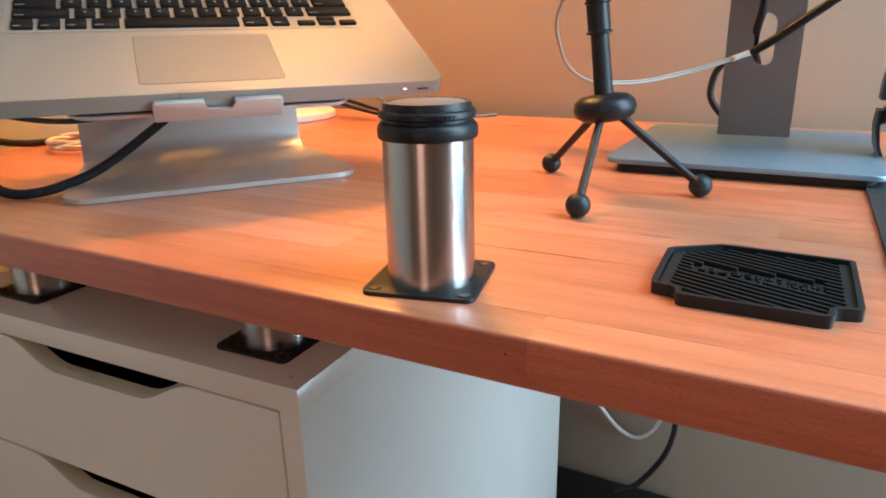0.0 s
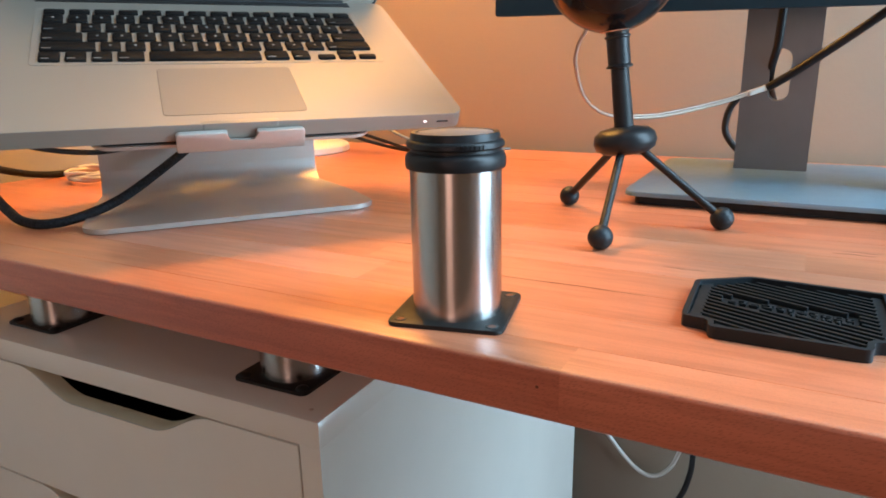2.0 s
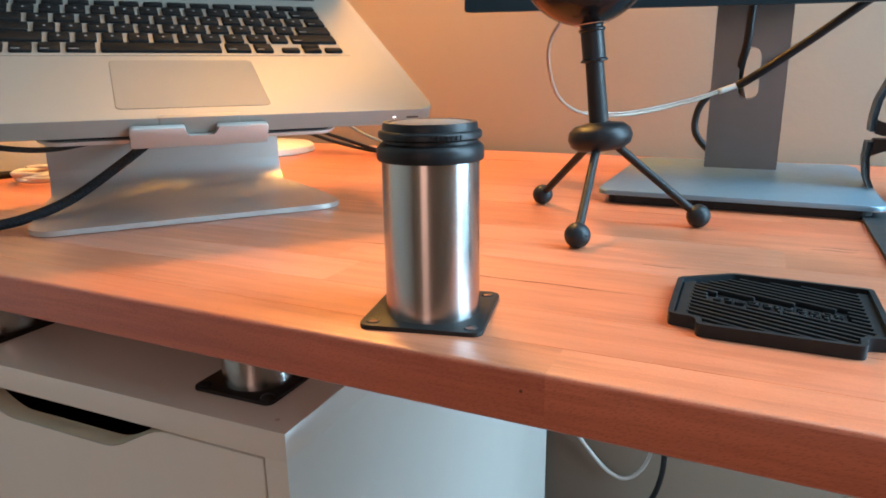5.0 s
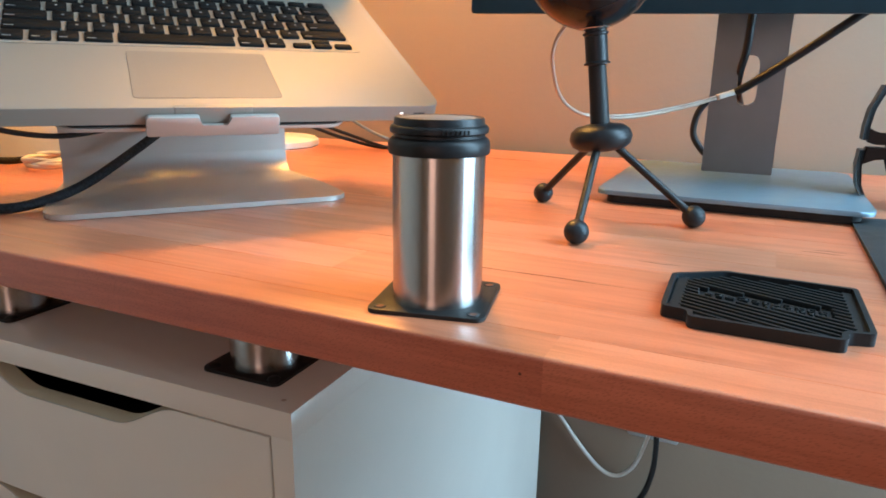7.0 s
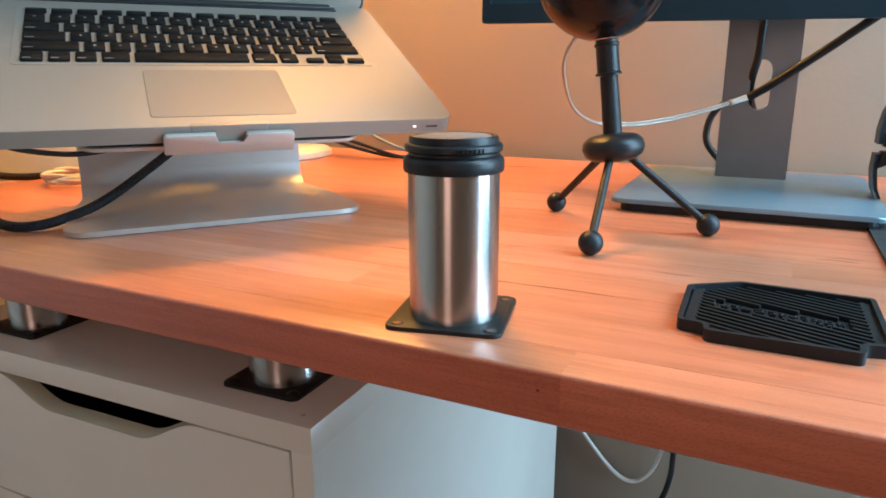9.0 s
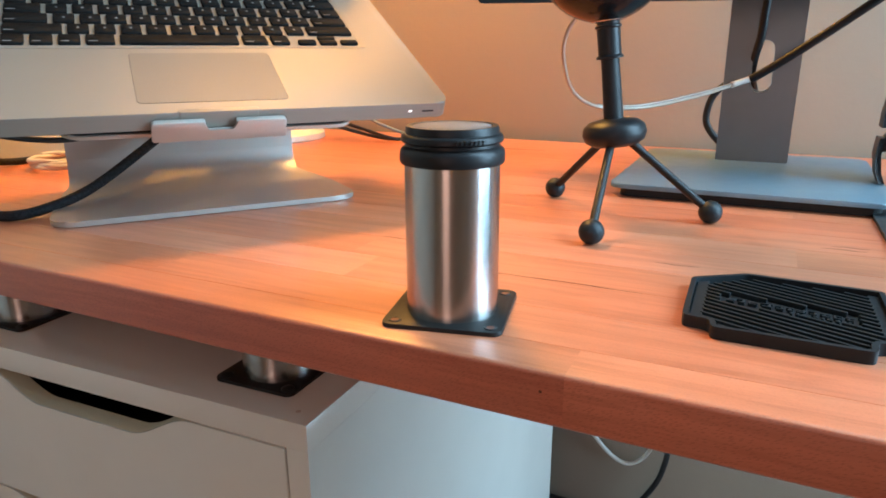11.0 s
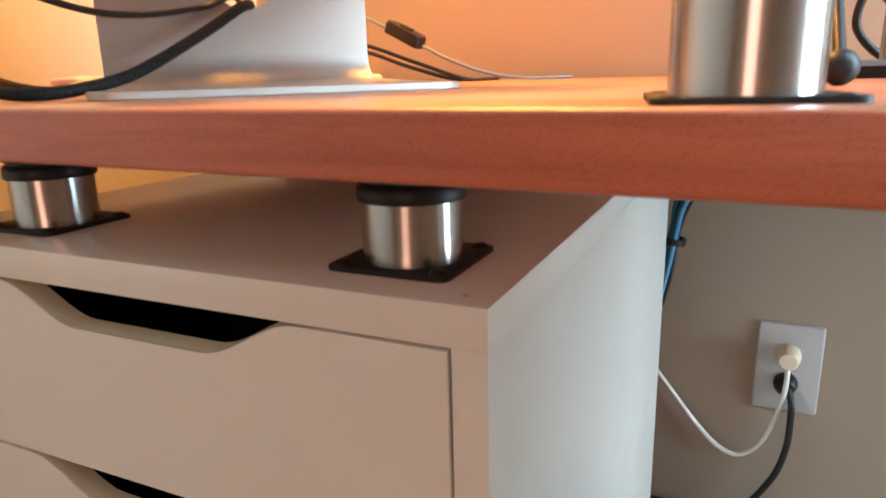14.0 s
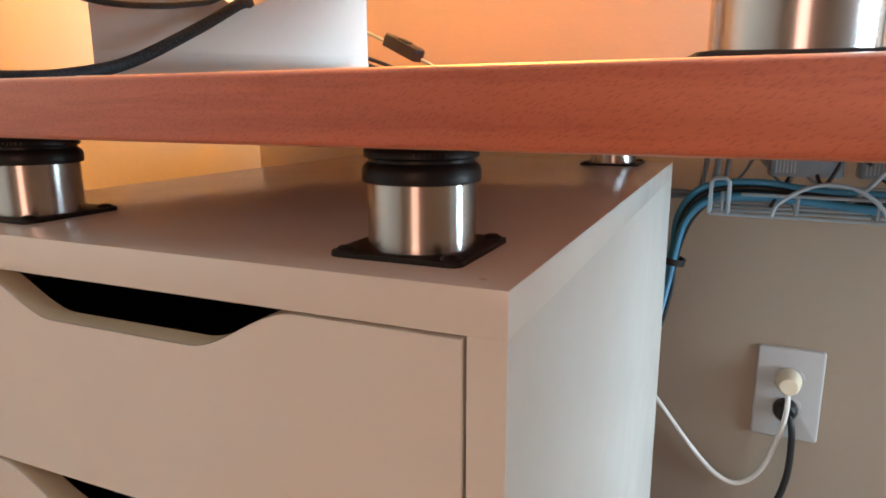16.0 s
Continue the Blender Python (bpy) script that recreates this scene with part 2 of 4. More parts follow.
def moved(bm, m):
    bmesh.ops.transform(bm, verts=bm.verts, matrix=m)
    return bm


def prism(outline, z0, z1, bevel=0.0, seg=2):
    b = bmesh.new()
    lo = [b.verts.new((x, y, z0)) for x, y in outline]
    hi = [b.verts.new((x, y, z1)) for x, y in outline]
    n = len(outline)
    top = b.faces.new(hi)
    b.faces.new(lo[::-1])
    for i in range(n):
        b.faces.new((lo[i], lo[(i + 1) % n], hi[(i + 1) % n], hi[i]))
    if bevel:
        bmesh.ops.bevel(b, geom=top.edges[:], offset=bevel, segments=seg, profile=0.5, affect="EDGES")
    return b


def ring_prism(outer, inner, z0, z1):
    """A plate with a hole: two outlines with the same number of points."""
    b = bmesh.new()
    n = len(outer)
    rows = [[b.verts.new((x, y, z)) for x, y in o] for o, z in ((outer, z0), (outer, z1), (inner, z1), (inner, z0))]
    for k in range(4):
        p, q = rows[k], rows[(k + 1) % 4]
        for i in range(n):
            j = (i + 1) % n
            b.faces.new((p[i], p[j], q[j], q[i]))
    return b


def rounded_rect(w, h, r, n=6, cx=0.0, cy=0.0):
    out = []
    for sx, sy, a0 in ((1, 1, 0), (-1, 1, 90), (-1, -1, 180), (1, -1, 270)):
        for k in range(n + 1):
            a = radians(a0 + 90 * k / n)
            out.append((cx + sx * (w / 2 - r) + r * math.cos(a), cy + sy * (h / 2 - r) + r * math.sin(a)))
    return out


def lathe(profile, seg=48, close=True):
    """Turns (radius, z) pairs round the z axis."""
    b = bmesh.new()
    rings = []
    for r, z in profile:
        if r < 1e-6:
            rings.append([b.verts.new((0, 0, z))])
        else:
            rings.append([b.verts.new((r * math.cos(2 * math.pi * i / seg), r * math.sin(2 * math.pi * i / seg), z)) for i in range(seg)])
    for p, q in zip(rings, rings[1:]):
        for i in range(seg):
            j = (i + 1) % seg
            if len(p) == 1 and len(q) == 1:
                continue
            if len(p) == 1:
                b.faces.new((p[0], q[j], q[i]))
            elif len(q) == 1:
                b.faces.new((p[i], p[j], q[0]))
            else:
                b.faces.new((p[i], p[j], q[j], q[i]))
    return b


def smooth_path(points, steps=8):
    """A Catmull-Rom curve through the points."""
    p = [Vector(q) for q in points]
    p = [p[0] * 2 - p[1], *p, p[-1] * 2 - p[-2]]
    out = []
    for a, b, c, d in zip(p, p[1:], p[2:], p[3:]):
        for k in range(steps):
            t = k / steps
            out.append(0.5 * ((2 * b) + (c - a) * t + (2 * a - 5 * b + 4 * c - d) * t * t + (3 * b - a - 3 * c + d) * t ** 3))
    return [*out, p[-2]]


def tube(points, r, sides=12, steps=8, ends=True):
    path = smooth_path(points, steps) if steps else [Vector(q) for q in points]
    b = bmesh.new()
    rings = []
    side = None
    for i, c in enumerate(path):
        t = (path[min(i + 1, len(path) - 1)] - path[max(i - 1, 0)]).normalized()
        if side is None:
            side = t.orthogonal().normalized()
        side = (side - t * side.dot(t)).normalized()
        up = t.cross(side)
        rings.append([b.verts.new(c + (side * math.cos(2 * math.pi * k / sides) + up * math.sin(2 * math.pi * k / sides)) * r) for k in range(sides)])
    for p, q in zip(rings, rings[1:]):
        for k in range(sides):
            b.faces.new((p[k], p[(k + 1) % sides], q[(k + 1) % sides], q[k]))
    if ends:
        b.faces.new(rings[0][::-1])
        b.faces.new(rings[-1])
    return b


def ball(r, c=(0, 0, 0), u=32, v=18):
    b = bmesh.new()
    bmesh.ops.create_uvsphere(b, u_segments=u, v_segments=v, radius=r)
    return moved(b, Matrix.Translation(c))


# ---- the room ----
T = 0.12
solid("floor", box(XL - T, XR + T, YF - T, YB + T, -0.1, 0.0), FLOOR, "brown wooden floor", "floor", kind="structure", smooth=0)
solid("ceiling", box(XL - T, XR + T, YF - T, YB + T, CEIL, CEIL + 0.1), CEILING, "white painted ceiling", "ceiling", kind="structure", smooth=0)
solid("wall_left", box(XL - T, XL, YF, YB, 0, CEIL), LIT_WALL, "cream painted plaster side wall, light on it put in a paler colour", "wall", kind="structure", smooth=0)


def wall_with_window(name, across, c0, c1, lo, hi, w0, w1, z0, z1, label):
    """A wall in pieces round its opening; across 'x' runs along x, 'y' along y."""
    w = thing(name, pose(0, 0, 0), label, "wall", kind="structure")
    for piece, a0, a1, za, zb in (("wall_below_window", lo, hi, 0, z0), ("wall_above_window", lo, hi, z1, CEIL), ("wall_beside_window", lo, w0, z0, z1), ("wall_beside_window", w1, hi, z0, z1)):
        dims = (a0, a1, c0, c1, za, zb) if across == "x" else (c0, c1, a0, a1, za, zb)
        part(piece, box(*dims), WALL, w, smooth=0)
    return w


solid("wall_back", box(XL - T, XR + T, YB, YB + T, 0, CEIL), WALL, "beige painted plaster wall behind the desk", "wall", kind="structure", smooth=0)
wall_with_window("wall_front", "x", YF - T, YF, XL - T, XR + T, FAR_A0, FAR_A1, FAR_Z0, FAR_Z1, "beige painted plaster wall across the room")
wall_with_window("wall_right", "y", XR, XR + T, YF, YB, WIN_A0, WIN_A1, WIN_Z0, WIN_Z1, "beige painted plaster side wall with a tall window")
# unseen door, added to give the steel tubes a dark reflected band
door = thing("door_1", pose(-0.27, YF, 0), "unseen dark brown wooden door, added to darken reflections", "door", kind="structure")
part("door_leaf", box(-0.42, 0.42, 0.0, 0.035, 0.005, 2.03, 0.003), FLOOR, door)
for px in (-0.20, 0.20):
    for pz in (0.15, 1.10):
        part("door_panel", box(px - 0.15, px + 0.15, 0.035, 0.044, pz, pz + 0.80, 0.006), FLOOR, door)
part("door_handle", moved(lathe([(0, 0.05), (0.022, 0.048), (0.026, 0.035), (0.012, 0.02), (0.012, 0.0), (0, 0)], 24), pose(0.37, 0.035, 1.0, -90)), STEEL, door, "round steel knob")


def window(name, m, w, h, label):
    """A white frame with one upright and one cross bar; m at the middle of its sill, x along it."""
    win = thing(name, m, label, "window", kind="structure")
    f = 0.05
    for x in (-w / 2 + f / 2, 0.0, w / 2 - f / 2):
        part("upright_bar", box(x - f / 2, x + f / 2, -0.02, 0.02, f, h - f, 0.004), WHITE_PLASTIC, win)
    for z in (f / 2, h - f / 2):
        part("cross_bar", box(-w / 2, w / 2, -0.02, 0.02, z - f / 2, z + f / 2, 0.004), WHITE_PLASTIC, win)
    part("window_sill", box(-w / 2 - 0.03, w / 2 + 0.03, -0.12, -0.021, -0.03, -0.002, 0.004), WHITE_PLASTIC, win)


window("window_1", pose(XR + 0.002, (WIN_A0 + WIN_A1) / 2, WIN_Z0, 0, 0, -90) @ pose(0, 0.02, 0), WIN_A1 - WIN_A0, WIN_Z1 - WIN_Z0, "tall white framed window beside the desk")
window("added_window", pose((FAR_A0 + FAR_A1) / 2, YF - 0.002, FAR_Z0, 0, 0, 180) @ pose(0, 0.02, 0), FAR_A1 - FAR_A0, FAR_Z1 - FAR_Z0, "unseen white framed window added round the room fill")

# ---- the desk: a solid beech top glued up of staves ----
TOP, THICK = 0.79, 0.0255
UNDER = TOP - THICK
DESK_X0, DESK_X1, DESK_Y1 = -0.604, 0.95, 0.695
desk = thing("desk", pose(0, 0, TOP), "solid beech desk top of glued staves with rounded front edge", "desk")


def stave(x0, x1, y0, y1, first, wood):
    """One board; the first row has its front edges rounded."""
    b = bmesh.new()
    g = 0.0003
    if first:
        r = 0.0024
        prof = [(y0 + r * (1 - math.sin(a)), -r * (1 - math.cos(a))) for a in (radians(90 * k / 4) for k in range(5))]
        prof += [(y0 + r * (1 - math.cos(a)), -THICK + r * (1 - math.sin(a))) for a in (radians(90 * k / 4) for k in range(5))]
        prof += [(y1, -THICK), (y1, -g), (y1 - g, 0)]
    else:
        prof = [(y0 + g, 0), (y0, -g), (y0, -THICK), (y1, -THICK), (y1, -g), (y1 - g, 0)]
    cx = (x0 + x1) / 2
    cy = (y0 + y1) / 2
    ends = [[b.verts.new((x - cx, y - cy, z)) for y, z in prof] for x in (x0, x1)]
    n = len(prof)
    for i in range(n):
        j = (i + 1) % n
        b.faces.new((ends[0][i], ends[0][j], ends[1][j], ends[1][i]))
    b.faces.new(ends[0][::-1])
    b.faces.new(ends[1])
    board = part("stave", b, wood, desk, m=pose(cx, cy, 0), smooth=35)
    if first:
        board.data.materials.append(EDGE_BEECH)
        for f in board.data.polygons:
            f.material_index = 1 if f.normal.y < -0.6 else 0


rng = random.Random(11)
KNOWN_ENDS = {0: [-0.30, 0.150, 0.62], 1: [-0.12, 0.33], 2: [-0.40, -0.005, 0.46], 3: [-0.22, -0.028, 0.30], 4: [0.05, 0.55], 5: [-0.20, 0.24]}
PALE_STAVES = {(2, 1), (4, 1)}
rows_y = [0.0, 0.0275, 0.0690, 0.1120, 0.1540]
while rows_y[-1] < DESK_Y1 - 0.06:
    rows_y.append(rows_y[-1] + rng.uniform(0.040, 0.046))
rows_y.append(DESK_Y1)
for k, (y0, y1) in enumerate(zip(rows_y, rows_y[1:])):
    ends = list(KNOWN_ENDS.get(k, []))
    if not ends:
        x = DESK_X0 + rng.uniform(0.12, 0.45)
        while x < DESK_X1 - 0.1:
            ends.append(x)
            x += rng.uniform(0.28, 0.55)
    xs = [DESK_X0, *ends, DESK_X1]
    for i, (x0, x1) in enumerate(zip(xs, xs[1:])):
        stave(x0, x1, y0, y1, k == 0, PALE_BEECH if (k, i) in PALE_STAVES else BEECH)


def grain_mark(x0, x1, y, w):
    """A dark hairline in the wood, tapered to both ends."""
    n = 8
    up, low = [], []
    for i in range(n + 1):
        t = i / n
        half = w * (0.15 + math.sin(math.pi * t)) / 2
        yy = y + 0.0006 * math.sin(9 * t + 40 * x0)
        up.append((x0 + (x1 - x0) * t, yy + half))
        low.append((x0 + (x1 - x0) * t, yy - half))
    part("grain_line", prism([*low, *up[::-1]], -0.0004, 0.00006), GRAIN_AND_HOLE_SHADE, desk, "dark hairline in the wood", smooth=0)


for x0, x1, y, w in ((0.070, 0.162, 0.1125, 0.0009), (0.255, 0.282, 0.251, 0.0011), (0.262, 0.284, 0.258, 0.0008), (-0.125, -0.045, 0.600, 0.0030), (-0.030, 0.010, 0.1540, 0.0007), (0.160, 0.186, 0.172, 0.0007), (0.205, 0.222, 0.158, 0.0009)):
    grain_mark(x0, x1, y, w)
part("knot", lathe([(0, 0.0001), (0.0007, 0.00008), (0.0012, -0.0004)], 12), GRAIN_AND_HOLE_SHADE, desk, "pin knot in the front edge", m=pose(0.140, 0.0, -0.0095, 90))

# unseen support added at the far side of the desk: a board with a sloping back edge and a rail, shaped to keep window
# light off the cabinet
BLOCKER_X = 0.55
blocker_board = prism([(0.05, 0.0), (0.08, 0.0), (0.27, UNDER - 0.060), (0.34, UNDER - 0.060), (0.34, UNDER), (0.05, UNDER)], BLOCKER_X, BLOCKER_X + 0.018, 0.0005, 1)
part("light_block_rail", box(BLOCKER_X, BLOCKER_X + 0.018, 0.3405, 0.575, UNDER - 0.060 - TOP, UNDER - TOP, 0.0005, 1), MELAMINE, desk, "unseen white rail under the desk top, added to block window light", smooth=0)
part("light_block_panel", moved(blocker_board, pose(0, 0, -TOP) @ Matrix(((0, 0, 1, 0), (1, 0, 0, 0), (0, 1, 0, 0), (0, 0, 0, 1)))), MELAMINE, desk, "unseen white board under the desk top, added to block window light", smooth=0)

# ---- metal legs with a black base plate and a screw cap ----


def metal_leg(m, tube_h, label, group):
    leg = thing("metal_leg", m, label, "furniture leg", group)
    side, k = 0.0595, 1.06
    plate = rounded_rect(side, side, 0.005)
    b = prism(plate, 0.0, 0.0022, 0.0004)
    base = part("base_plate", b, BLACK_METAL, leg, "thin black steel plate with four screw holes")
    for sx in (-1, 1):
        for sy in (-1, 1):
            p = pose(sx * 0.0238, sy * 0.0238, 0.0022)
            if group == "spacer legs":
                part("screw", lathe([(0.0, 0.0020), (0.0028, 0.0017), (0.0042, 0.0006), (0.0044, 0.0), (0, 0)], 14), BLACK_METAL, base, m=p)
            else:
                part("hole_rim", lathe([(0.0020, -0.0012), (0.0020, 0.0002), (0.0030, 0.0004), (0.0033, 0.0), (0.0033, -0.0004)], 16), BLACK_METAL, base, m=p)
                # flat disc; the shade inside the hole is in its dark colour
                part("hole", lathe([(0, 0.0001), (0.0021, 0.0001), (0.0021, -0.0004)], 14), GRAIN_AND_HOLE_SHADE, base, "desk wood in the hole, its shade put in the dark colour", m=p)
    r = 0.0220 * k
    z0 = 0.0022
    part("tube", lathe([(r - 0.0015, z0), (r + 0.0001, z0), (r, z0 + 0.001), (r, tube_h), (r - 0.001, tube_h)], 72), STEEL, leg, "brushed stainless steel tube")
    h = tube_h
    cap = [(0.0210, h - 0.001), (0.0236, h - 0.0008), (0.0240, h + 0.0002), (0.0240, h + 0.0038), (0.0235, h + 0.0054), (0.0222, h + 0.0066), (0.0214, h + 0.0070),
           (0.0213, h + 0.0082), (0.0226, h + 0.0086), (0.0232, h + 0.0092), (0.0232, h + 0.0112), (0.0226, h + 0.0120), (0.0213, h + 0.0124), (0.0211, h + 0.0148), (0.0207, h + 0.0157), (0.0186, h + 0.0157), (0.0183, h + 0.0150), (0.0, h + 0.0150)]
    cap = [(cr * k, h + (cz - h) * k) for cr, cz in cap]
    top = part("screw_cap", lathe(cap, 64), BLACK_PLASTIC, leg, "black plastic adjusting cap with two rings")
    part("pad", lathe([(0.0192, h + 0.0157), (0.0192, h + 0.0162), (0.0188, h + 0.0165), (0, h + 0.0165)], 48), GREY_PAD, top, "grey felt disc")
    for j in range(7):
        a = radians(-72 + j * 5)
        part("grip_rib", moved(box(-0.0005, 0.0005, -0.0005, 0.0005, h + 0.0097, h + 0.0118), pose(0.0246 * math.cos(a), 0.0246 * math.sin(a), 0, 0, 0, math.degrees(a))), BLACK_PLASTIC, top, smooth=0)
    return leg


metal_leg(pose(0.0775, 0.0470, TOP, 0, 0, 12.2), 0.0780, "tall brushed steel leg with black cap standing on the desk", "loose legs")

# ---- the drawer unit under the desk ----
CAB_TOP, CAB_W, CAB_D, CAB_TURN = 0.7172, 0.377, 0.574, 1.59
cabinet_pose = pose(0, 0.0184, 0, 0, 0, CAB_TURN)
spacer = metal_leg(cabinet_pose @ pose(-0.0565, 0.0515, CAB_TOP), UNDER - CAB_TOP - 0.01665, "short brushed steel leg with black cap between cabinet and desk", "spacer legs")
for lx, ly in ((-0.302, 0.0515), (-0.0565, CAB_D - 0.05), (-0.302, CAB_D - 0.05)):
    copy_thing(spacer, cabinet_pose @ pose(lx, ly, CAB_TOP))

cabinet = thing("drawer_unit", cabinet_pose, "white melamine drawer unit with cut-out handles under the desk", "cabinet")
PT, TT = 0.0150, 0.0178
part("top_panel", box(-CAB_W, 0, 0, CAB_D, CAB_TOP - TT, CAB_TOP, 0.0002), MELAMINE, cabinet)
part("side_panel", box(-PT, 0, 0, CAB_D, 0.03, CAB_TOP - TT), MELAMINE, cabinet)
part("side_panel", box(-CAB_W, -CAB_W + PT, 0, CAB_D, 0.03, CAB_TOP - TT), MELAMINE, cabinet)
part("back_panel", box(-CAB_W + PT, -PT, CAB_D - 0.006, CAB_D, 0.03, CAB_TOP - TT - 0.0003), MELAMINE, cabinet, smooth=0)
part("bottom_panel", box(-CAB_W + PT, -PT, 0.004, CAB_D - 0.006, 0.09, 0.105), MELAMINE, cabinet, smooth=0)
part("plinth", box(-CAB_W + PT, -PT, 0.03, 0.045, 0.0, 0.09), MELAMINE, cabinet, smooth=0)
for fx in (-PT, -CAB_W):
    for fy in (0.02, CAB_D - 0.05):
        part("foot", box(fx, fx + PT, fy, fy + 0.03, 0.0, 0.03), BLACK_PLASTIC, cabinet, smooth=0)

part("scuff", lathe([(0, 0.00025), (0.0011, 0.00022), (0.0016, 0.0)], 12), SCUFF, cabinet, "small brown chip near the corner", m=pose(-0.0135, 0.0115, CAB_TOP))
DR_X0, DR_X1 = -CAB_W + PT + 0.0018, -PT - 0.0018
DR_H, PITCH = 0.1057, 0.1072
DR_TOP = CAB_TOP - TT - 0.0016


def drawer(k):
    z1 = DR_TOP - k * PITCH
    z0 = z1 - DR_H
    d = new("drawer")
    d.parent = cabinet
    d.empty_display_size = 0.02
    mid = -0.1885
    half, flat, dip = 0.1000, 0.0430, 0.0212
    top = [(DR_X1, z1)]
    for i in range(13):
        t = i / 12
        top.append((mid + half - (half - flat) * t, z1 - dip * (3 * t * t - 2 * t ** 3)))
    for i in range(13):
        t = i / 12
        top.append((mid - flat - (half - flat) * t, z1 - dip * (1 - (3 * t * t - 2 * t ** 3))))
    outline = [(DR_X0, z0), (DR_X1, z0), *top, (DR_X0, z1)]
    b = prism(outline, -0.0145, -0.0005, 0.0005, 1)
    front = part("drawer_front", moved(b, pose(0, 0, 0, 90)), MELAMINE, d)
    rim = bmesh.new()
    pts = top[1:]
    lo = [rim.verts.new((x, 0.0016, z + 0.0003)) for x, z in pts]
    hi = [rim.verts.new((x, 0.0143, z + 0.0003)) for x, z in pts]
    for i in range(len(pts) - 1):
        rim.faces.new((lo[i], lo[i + 1], hi[i + 1], hi[i]))
    part("cut_out_edge", rim, EDGE_MDF, front, "yellowish raw edge of the handle cut-out")
    x0, x1, zb, zt = DR_X0 + 0.012, DR_X1 - 0.012, z0 + 0.006, z1 - 0.03
    part("tray_bottom", box(x0, x1, 0.0160, 0.50, zb, zb + 0.006), DARK_BOX, d, "drawer tray, closed-in shade put in its dark colour", smooth=0)
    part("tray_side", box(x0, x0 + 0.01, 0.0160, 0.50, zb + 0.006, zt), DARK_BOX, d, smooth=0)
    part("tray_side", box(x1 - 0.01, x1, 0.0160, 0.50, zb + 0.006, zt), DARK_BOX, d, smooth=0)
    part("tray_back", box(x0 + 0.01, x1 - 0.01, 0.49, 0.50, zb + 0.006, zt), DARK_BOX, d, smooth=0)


for k in range(5):
    drawer(k)
solid("tape_roll", moved(lathe([(0.016, -0.010), (0.024, -0.010), (0.0245, -0.009), (0.0245, 0.009), (0.024, 0.010), (0.016, 0.010), (0.016, -0.010)], 32), cabinet_pose @ pose(-0.155, 0.10, DR_TOP - DR_H + 0.0365, 0, 90, 20)), BLACK_PLASTIC, "dark roll lying inside the top drawer", "roll")

# ---- laptop on an aluminium stand ----
LAP = pose(-0.1333, 0.1155, 0.8784, 0, 0, 51.35) @ pose(0, 0, 0, 25.67, 0.28, 0) @ Matrix.Scale(0.986, 4)
laptop = thing("laptop", LAP, "open silver aluminium laptop with black keys and dark screen", "laptop")
LW, LD, LT = 0.3644, 0.2490, 0.0130


def slab(w, y0, y1, r, z0, z1, bevel, seg=3):
    return prism(rounded_rect(w, y1 - y0, r, 6, 0, (y0 + y1) / 2), z0, z1, bevel, seg)


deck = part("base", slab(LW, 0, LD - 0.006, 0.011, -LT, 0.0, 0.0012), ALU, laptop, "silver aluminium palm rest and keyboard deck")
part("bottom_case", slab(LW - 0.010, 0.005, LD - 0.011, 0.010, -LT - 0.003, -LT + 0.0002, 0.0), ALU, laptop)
part("trackpad", slab(0.1050, 0.0140, 0.0900, 0.0035, -0.001, 0.0003, 0.0002, 1), ALU_PAD, laptop, "slightly darker smooth trackpad")
part("trackpad_gap", ring_prism(rounded_rect(0.1056, 0.0766, 0.004, 6, 0, 0.052), rounded_rect(0.1048, 0.0758, 0.0035, 6, 0, 0.052), -0.001, 0.00012), BLACK_PLASTIC, laptop, smooth=0)
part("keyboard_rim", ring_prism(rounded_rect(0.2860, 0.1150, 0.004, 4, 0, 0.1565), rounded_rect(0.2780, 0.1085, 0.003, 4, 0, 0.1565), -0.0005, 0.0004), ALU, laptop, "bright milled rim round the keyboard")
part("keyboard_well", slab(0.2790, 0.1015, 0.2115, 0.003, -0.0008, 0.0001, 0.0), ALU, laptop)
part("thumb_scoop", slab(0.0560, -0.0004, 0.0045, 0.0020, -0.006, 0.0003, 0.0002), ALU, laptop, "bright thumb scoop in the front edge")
part("status_light", box(0.1462, 0.1486, -0.0006, 0.001, -0.0070, -0.0060), LED, laptop, "small glowing white status light", smooth=0)
part("infrared_port", box(0.1580, 0.1680, -0.0004, 0.001, -0.0075, -0.0062), BLACK_PLASTIC, laptop, smooth=0)
KEY_W, KEY_P = 0.0152, 0.0190
key_meshes = {}


def key(x0, x1, y0, y1, legend=1):
    """A low key cap with a printed bar, its mesh shared by keys of one size."""
    w, h = round(x1 - x0, 4), round(y1 - y0, 4)
    if (w, h) not in key_meshes:
        key_meshes[w, h] = mesh_of("key", prism(rounded_rect(w, h, 0.0014, 2), 0.0, 0.0022, 0.0005, 1), KEY, 50)
    ob = new("key", key_meshes[w, h])
    ob.parent = laptop
    ob.matrix_basis = pose((x0 + x1) / 2, (y0 + y1) / 2, 0.0001)
    if legend:
        lw = 0.0020 if legend == 1 else min(0.0070, w * 0.40)
        lx = 0.0 if legend == 1 else -w / 2 + lw / 2 + 0.0016
        ly = 0.0004 if legend == 1 else -h / 2 + 0.0032
        lh = 0.0024 if legend == 1 else 0.0010
        if ("l", legend, w) not in key_meshes:
            key_meshes["l", legend, w] = mesh_of("legend", prism(rounded_rect(lw, lh, 0.0004, 1, lx, ly), 0.0021, 0.00225), LEGEND, 0)
        lg = new("legend", key_meshes["l", legend, w])
        lg.parent = ob


